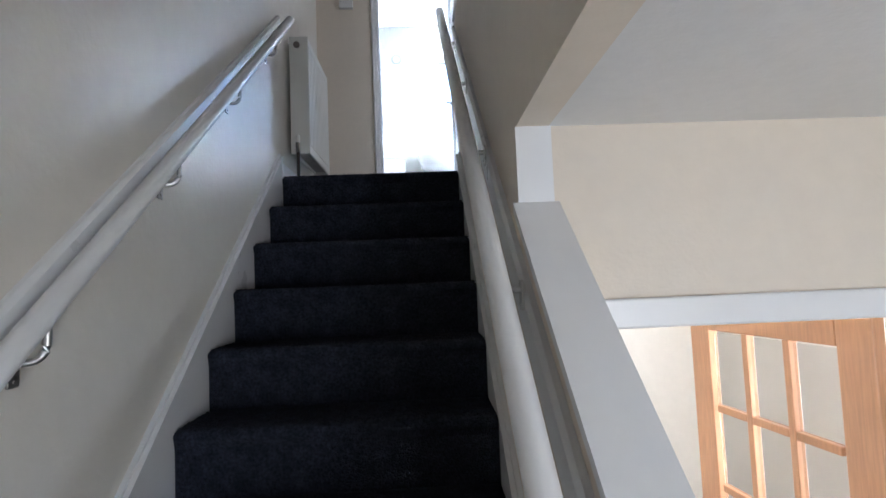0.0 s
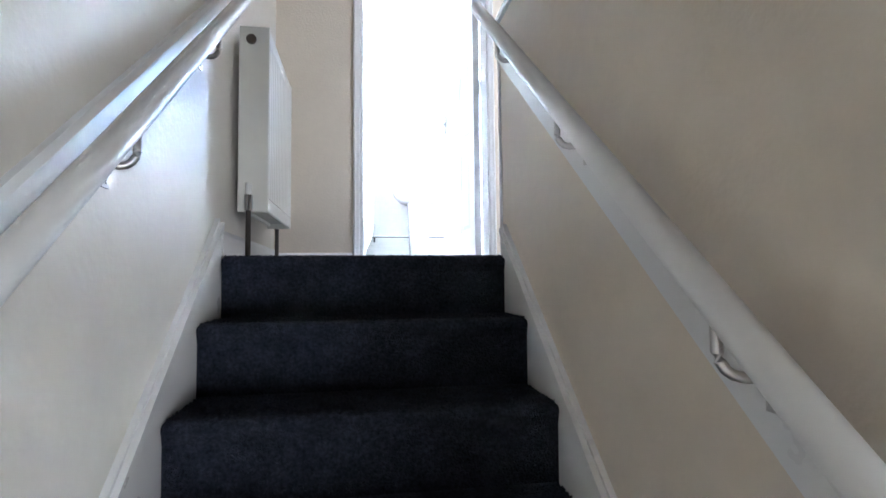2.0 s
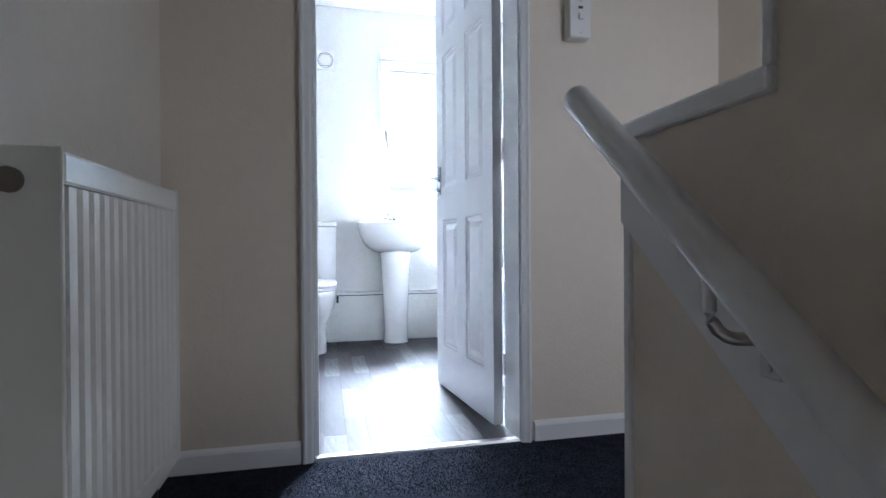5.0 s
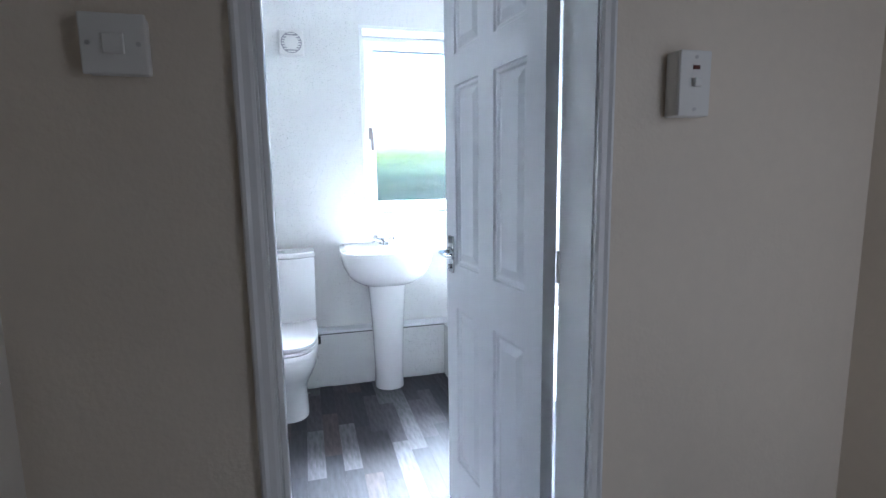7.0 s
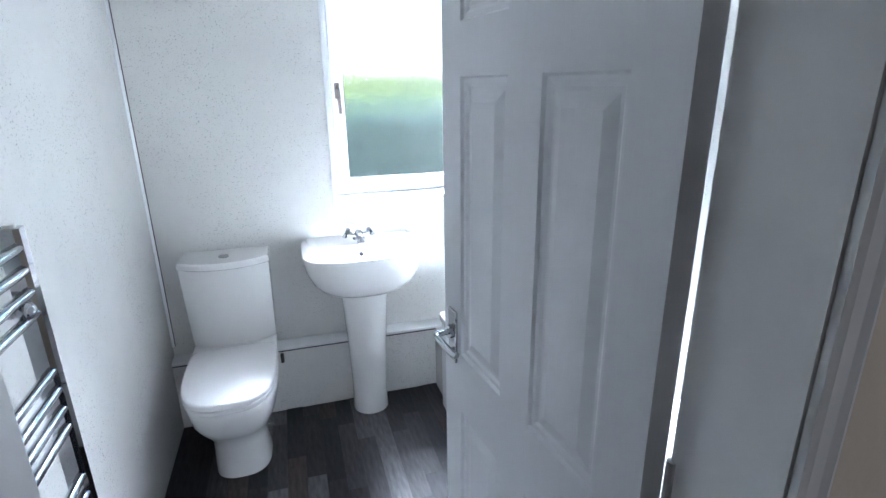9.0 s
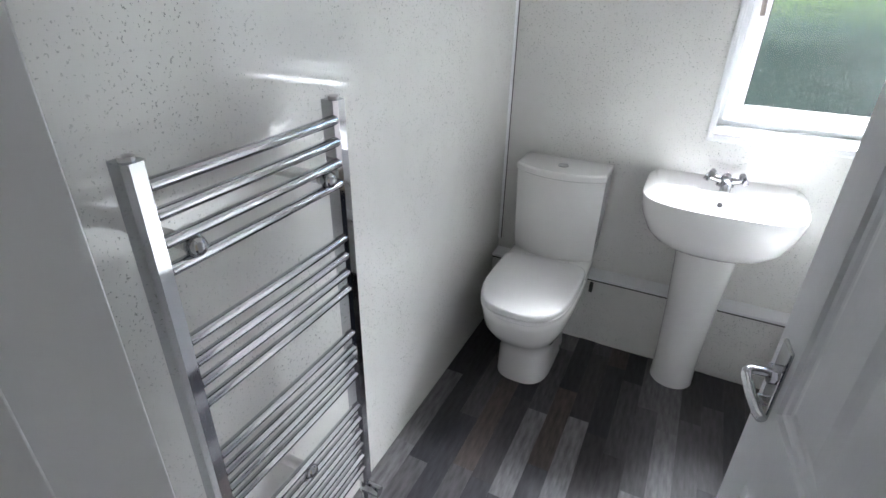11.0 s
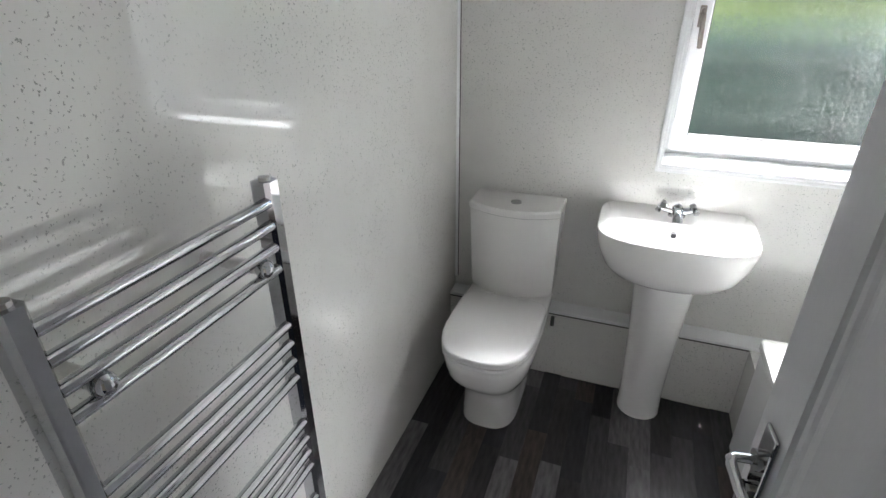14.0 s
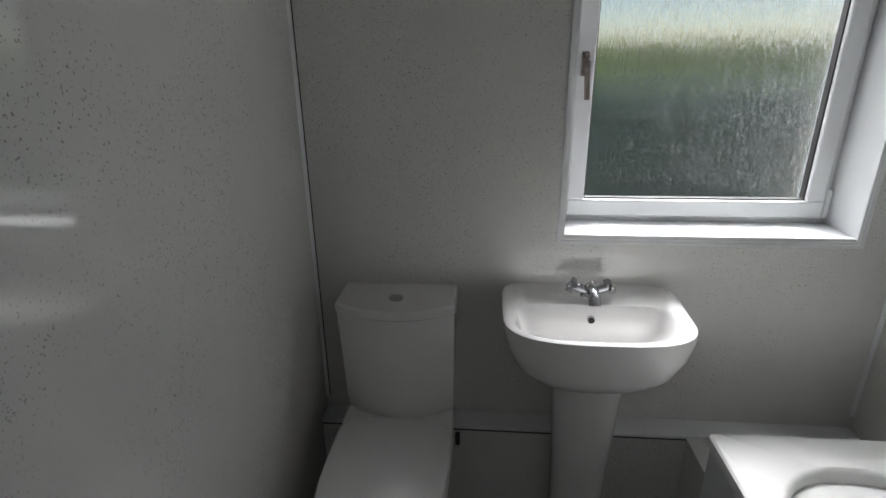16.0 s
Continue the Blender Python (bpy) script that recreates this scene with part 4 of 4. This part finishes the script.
# ---- basin ----
def basin():
    cx, yb, yf = 0.513, BY1 - 0.003, 1.718
    b = tagged(empty("pedestal_basin", cx, 1.883, 0), "white ceramic pedestal wash basin", "basin")
    m = Matrix.Translation((-cx, -1.883, 0))

    def put(name, bm, mat, label="", parent=None, smooth=True):
        bmesh.ops.transform(bm, matrix=m, verts=bm.verts[:])
        return part(name, bm, mat, parent or b, label, smooth)

    def outline(z, y0, hw, y1=yb, power=3.0, flat=0.5, rise=0.0):
        pts = []
        for x, y in dshape(cx, y0, y1, hw, 40, power, flat):
            # the rim lifts towards the wall
            k = min(1.0, max(0.0, (y - 1.93) / 0.12))
            pts.append((x, y, z + rise * k))
        return pts
    R = 0.018
    rings = [outline(0.608, 1.85, 0.105, yb, 2.5), outline(0.625, 1.80, 0.155, yb, 2.6), outline(0.652, 1.765, 0.195, yb, 2.8), outline(0.69, 1.742, 0.226), outline(0.75, 1.728, 0.252, rise=R),
             outline(0.805, 1.722, 0.262, rise=R), outline(0.818, 1.725, 0.260, rise=R), outline(0.822, 1.733, 0.252, rise=R),
             outline(0.818, 1.748, 0.228, 1.963, 2.7, 0.5), outline(0.805, 1.757, 0.219, 1.955, 2.6, 0.5), outline(0.76, 1.77, 0.204, 1.941, 2.5, 0.5), outline(0.715, 1.793, 0.17, 1.923, 2.3, 0.5),
             outline(0.69, 1.833, 0.10, 1.898, 2.2, 0.5), outline(0.685, 1.858, 0.025, 1.883, 2.0, 0.5)]
    bowl = put("bowl", loft(rings), CERAMIC, "rounded white ceramic bowl")
    put("waste", tube([(cx, 1.871, 0.6855), (cx, 1.871, 0.689)], 0.021, 20), CHROME, "chrome waste", bowl)
    o = put("overflow_ring", tube([(cx, 1.948, 0.780), (cx, 1.939, 0.779)], 0.0115, 18), CHROME, "chrome overflow", bowl)
    # the overflow's shaded inside, painted as a black disc on the ring
    put("overflow_hole", tube([(cx, 1.9388, 0.779), (cx, 1.9365, 0.779)], 0.0092, 14), BLACK, "black disc for the shade inside the overflow", bowl)
    # pedestal, half round with a soft taper
    ped = []
    for z, hw, y0 in ((-0.003, 0.084, 1.838), (0.02, 0.083, 1.838), (0.10, 0.081, 1.840), (0.35, 0.090, 1.830), (0.55, 0.102, 1.816), (0.63, 0.110, 1.806)):
        ped.append([(x, y, z) for x, y in dshape(cx, y0, 1.998, hw, 32, 2.1, 0.45)])
    put("pedestal", loft(ped), CERAMIC, "tapered ceramic pedestal")
    # mixer tap with two cross heads
    ty, tz = 1.985, 0.838
    tap = empty("mixer_tap", cx, ty, tz)
    tagged(tap, "chrome basin mixer tap with two cross heads", "tap")
    bm = loft([[(r * math.cos(a), r * 0.8 * math.sin(a), z) for a in [k * math.pi / 12 for k in range(24)]] for r, z in ((0.030, 0.0), (0.029, 0.008), (0.021, 0.016), (0.019, 0.03), (0.012, 0.042), (0.004, 0.047))])
    part("body", bm, CHROME, tap, smooth=True)
    part("spout", tube([(0, 0, 0.022), (0, -0.025, 0.026), (0, -0.052, 0.020), (0, -0.070, 0.010), (0, -0.075, 0.001)], 0.0175, 14, 0.85), CHROME, tap, smooth=True)
    for s in (-1, 1):
        hb = part("valve", tube([(s * 0.010, 0, 0.016), (s * 0.046, 0.004, 0.026)], 0.013, 14), CHROME, tap, smooth=True)
        hx, hz = s * 0.055, 0.030
        cross = bmesh.new()
        ax = Vector((s * 0.036, 0.004, 0.022)).normalized()
        u = ax.cross(Vector((0, 1, 0))).normalized()
        v = ax.cross(u)
        for k in range(4):
            d = math.cos(k * math.pi / 2 + 0.5) * u + math.sin(k * math.pi / 2 + 0.5) * v
            c = Vector((hx, 0.005, hz))
            add_tube(cross, [c, c + d * 0.012, c + d * 0.023], 0.0105, 8)
        part("cross_head", cross, CHROME, hb, smooth=True)
        part("head_cap", tube([(hx - s * 0.008, 0.004, hz - 0.005), (hx + s * 0.008, 0.006, hz + 0.005)], 0.0135, 12), CHROME, hb, smooth=True)


basin()


# ---- bath ----
def bath():
    x0, x1, y0, y1, zt = 0.838, BR - 0.003, 0.25, 1.815, 0.502
    b = tagged(empty("bath", (x0 + x1) / 2, (y0 + y1) / 2, 0), "white acrylic bath with a plain side panel", "bath")
    m = Matrix.Translation((-(x0 + x1) / 2, -(y0 + y1) / 2, 0))

    def rrect(a, c, d, e, r, z, n=8):
        pts = []
        for qx, qy, t0 in ((c - r, e - r, 0), (a + r, e - r, 90), (a + r, d + r, 180), (c - r, d + r, 270)):
            for k in range(n):
                t = radians(t0 + 90 * k / (n - 1))
                pts.append((qx + r * math.cos(t), qy + r * math.sin(t), z))
        return pts
    tub = loft([rrect(x0, x1, y0, y1, 0.02, zt - 0.035), rrect(x0, x1, y0, y1, 0.02, zt - 0.006), rrect(x0 + 0.006, x1 - 0.006, y0 + 0.006, y1 - 0.006, 0.02, zt),
                rrect(x0 + 0.065, x1 - 0.05, y0 + 0.08, y1 - 0.115, 0.20, zt), rrect(x0 + 0.078, x1 - 0.063, y0 + 0.095, y1 - 0.128, 0.19, zt - 0.012),
                rrect(x0 + 0.10, x1 - 0.085, y0 + 0.14, y1 - 0.16, 0.18, zt - 0.2), rrect(x0 + 0.14, x1 - 0.125, y0 + 0.22, y1 - 0.22, 0.15, zt - 0.34)])
    bmesh.ops.transform(tub, matrix=m, verts=tub.verts[:])
    part("tub", tub, ACRYLIC, b, "glossy white acrylic tub", True)
    p = box(x0 + 0.012, x0 + 0.018, y0 + 0.01, y1 - 0.006, -0.003, zt - 0.036, bevel=0.001)
    bmesh.ops.transform(p, matrix=m, verts=p.verts[:])
    part("side_panel", p, UPVC, b, "plain white side panel")
    p = box(x0 + 0.019, x1 - 0.01, y1 - 0.012, y1 - 0.006, -0.003, zt - 0.036)
    bmesh.ops.transform(p, matrix=m, verts=p.verts[:])
    part("end_panel", p, UPVC, b)


bath()
structure("boxing_bath_end", box(0.87, BR, 1.818, BOXY - 0.005, -0.004, 0.325), PANEL, "panelled filler between bath and boxing", "boxing")


# ---- towel rail ----
def towel_rail():
    X, ya, yb, z0, z1 = TRX, 0.340, 0.748, 0.256, 1.285
    t = tagged(empty("towel_rail", BL, (ya + yb) / 2, z0), "chrome ladder towel radiator on the panelled wall", "towel rail")
    m = Matrix.Translation((-BL, -(ya + yb) / 2, -z0))

    def put(name, bm, mat=CHROME, label="", parent=None, smooth=False):
        bmesh.ops.transform(bm, matrix=m, verts=bm.verts[:])
        return part(name, bm, mat, parent or t, label, smooth)
    for y in (ya, yb):
        # D-shaped upright: flat outside, chamfered edges
        prof = [(X - 0.018, y - 0.014), (X + 0.010, y - 0.016), (X + 0.018, y - 0.010), (X + 0.018, y + 0.010), (X + 0.010, y + 0.016), (X - 0.018, y + 0.014)]
        put("upright", prism(prof, "z", z0, z1), CHROME, "chrome upright")
        put("end_plug", tube([(X, y, z1), (X, y, z1 + 0.006)], 0.010, 12), STEEL)
    zs = (1.250, 1.209, 1.168, 1.127, 1.006, 0.965, 0.924, 0.883, 0.764, 0.721, 0.680, 0.640, 0.540, 0.495, 0.450, 0.405, 0.360, 0.315)
    for z in zs:
        n = 9
        pts = [(X + 0.008 + 0.002 * math.sin(math.pi * k / (n - 1)), ya + 0.012 + (yb - ya - 0.024) * k / (n - 1), z) for k in range(n)]
        put("bar", tube(pts, 0.0098, 12), CHROME, smooth=True)
    for y, z in ((ya + 0.055, 1.147), (yb - 0.052, 1.147), ((ya + yb) / 2 + 0.0, 0.517)):
        k = put("wall_bracket", tube([(BL + 0.001, y, z), (X - 0.004, y, z)], 0.012, 14), STEEL, "metal wall bracket")
        knob = bmesh.new()
        bmesh.ops.create_uvsphere(knob, u_segments=16, v_segments=10, radius=0.0165)
        bmesh.ops.transform(knob, matrix=Matrix.Translation((X + 0.014, y, z)), verts=knob.verts[:])
        put("bracket_clamp", knob, CHROME, "", k, True)
    for y, s in ((ya, 1), (yb, -1)):
        v = put("valve", tube([(X, y, z0), (X, y, z0 - 0.05)], 0.013, 12), CHROME, "chrome radiator valve", None, True)
        put("valve_head", tube([(X, y - 0.0 * s, z0 - 0.035), (X + 0.05, y - 0.0, z0 - 0.035)], 0.016, 14), CHROME, "", v, True)
        put("valve_pipe", tube([(X, y, z0 - 0.05), (X, y, 0.0)], 0.0075, 10), CHROME, "", None, True)
    return t


TRX = -0.238
towel_rail()

# ---- outside ----
structure("ground", box(-400, 400, -400, 800, -2.95, -2.802), SOIL, "dull green lawn round the house", "ground")
random.seed(5)


def leaf_mass(name, count, x0, x1, place, size, mat, label):
    verts, faces = [], []
    for _ in range(count):
        c = Vector(place(random.uniform(x0, x1), random.random(), random.random()))
        a = Vector((random.gauss(0, 1), random.gauss(0, 1), random.gauss(0, 1))).normalized()
        u = a.orthogonal().normalized()
        v = a.cross(u)
        s = size * random.uniform(0.6, 1.4)
        i = len(verts)
        verts += [c + u * s, c + v * s * 0.5, c - u * s, c - v * s * 0.5]
        faces.append((i, i + 1, i + 2, i + 3))
    me = bpy.data.meshes.new(name)
    me.from_pydata([tuple(p) for p in verts], [], faces)
    me.materials.append(mat)
    return me


hedge = tagged(empty("hedge", 1.0, 5.2, -2.8), "tall clipped green hedge behind the window", "hedge")


def hedge_place(x, a, b):
    w = 0.12 * noise.noise((x * 1.3, a * 3, 2.0))
    if a < 0.8:
        return (x, 4.40 + w + 0.15 * b, -2.8 + 3.95 * (a / 0.8))
    return (x, 4.45 + 0.45 * (a - 0.8) / 0.2, 1.15 + w * 0.4 + 0.24 * b ** 3)


def bank_place(x, a, b):
    w = 0.07 * noise.noise((x * 0.9, a * 3, 5.0))
    return (x, 4.75 + 1.6 * a, 1.10 + 0.50 * a + w + 0.05 * b + 0.12 * b ** 6)


def stuff_part(name, mesh, parent, label):
    ob = new(name, mesh)
    ob.parent = parent
    ob.matrix_parent_inverse = parent.matrix_world.inverted()
    return tagged(ob, label, kind="stuff")


core = box(-6, 9, 4.58, 4.85, -2.8, 1.10)
bmesh.ops.transform(core, matrix=Matrix.Translation((-1.0, -5.2, 2.8)), verts=core.verts[:])
part("hedge_core", core, HEDGE, hedge)
stuff_part("leaves", leaf_mass("leaves", 20000, -5, 8, hedge_place, 0.07, HEDGE, ""), hedge, "dense dark green leaves")
bank = tagged(empty("grass_bank", 1.0, 5.6, -2.8), "steep sunlit grass bank behind the hedge", "bank")
slope = prism([(4.86, -2.8), (4.86, 1.06), (6.4, 1.58), (12.0, 1.4), (12.0, -2.8)], "x", -14, 16)
bmesh.ops.transform(slope, matrix=Matrix.Translation((-1.0, -5.6, 2.8)), verts=slope.verts[:])
part("earth", slope, BANKGRASS, bank)
stuff_part("grass", leaf_mass("grass", 14000, -5, 8, bank_place, 0.05, BANKGRASS, ""), bank, "tufted green grass")

# ---- bathroom floor planks, last ----
random.seed(11)
floor_ob = bpy.data.objects["floor_bathroom"]
PW, PL = 0.0765, 0.42
plank_meshes = {}


def plank_mesh(length):
    key = round(length, 2)
    if key not in plank_meshes:
        bm = box(0.0001, PW - 0.0001, 0.0001, key - 0.0001, -0.003, 0.0, bevel=0.0002, segments=1)
        me = bpy.data.meshes.new("plank")
        bm.to_mesh(me)
        bm.free()
        me.materials.append(PLANK)
        plank_meshes[key] = me
    return plank_meshes[key]


n_cols = math.ceil((BR - BL) / PW)
for i in range(n_cols):
    x = BL + i * PW
    y = 0.03 - random.random() * PL
    while y < BOXY:
        ya, yb = max(y, 0.035), min(y + PL, BOXY)
        ln = math.floor((yb - ya) * 100 + 1e-6) / 100
        if ln > 0.03 and x + PW <= BR + 0.08:
            if yb < BOXY:
                ya = yb - ln
            p = new("plank", plank_mesh(ln))
            p.parent = floor_ob
            p.location = (x, ya, 0.0)
        y += PL
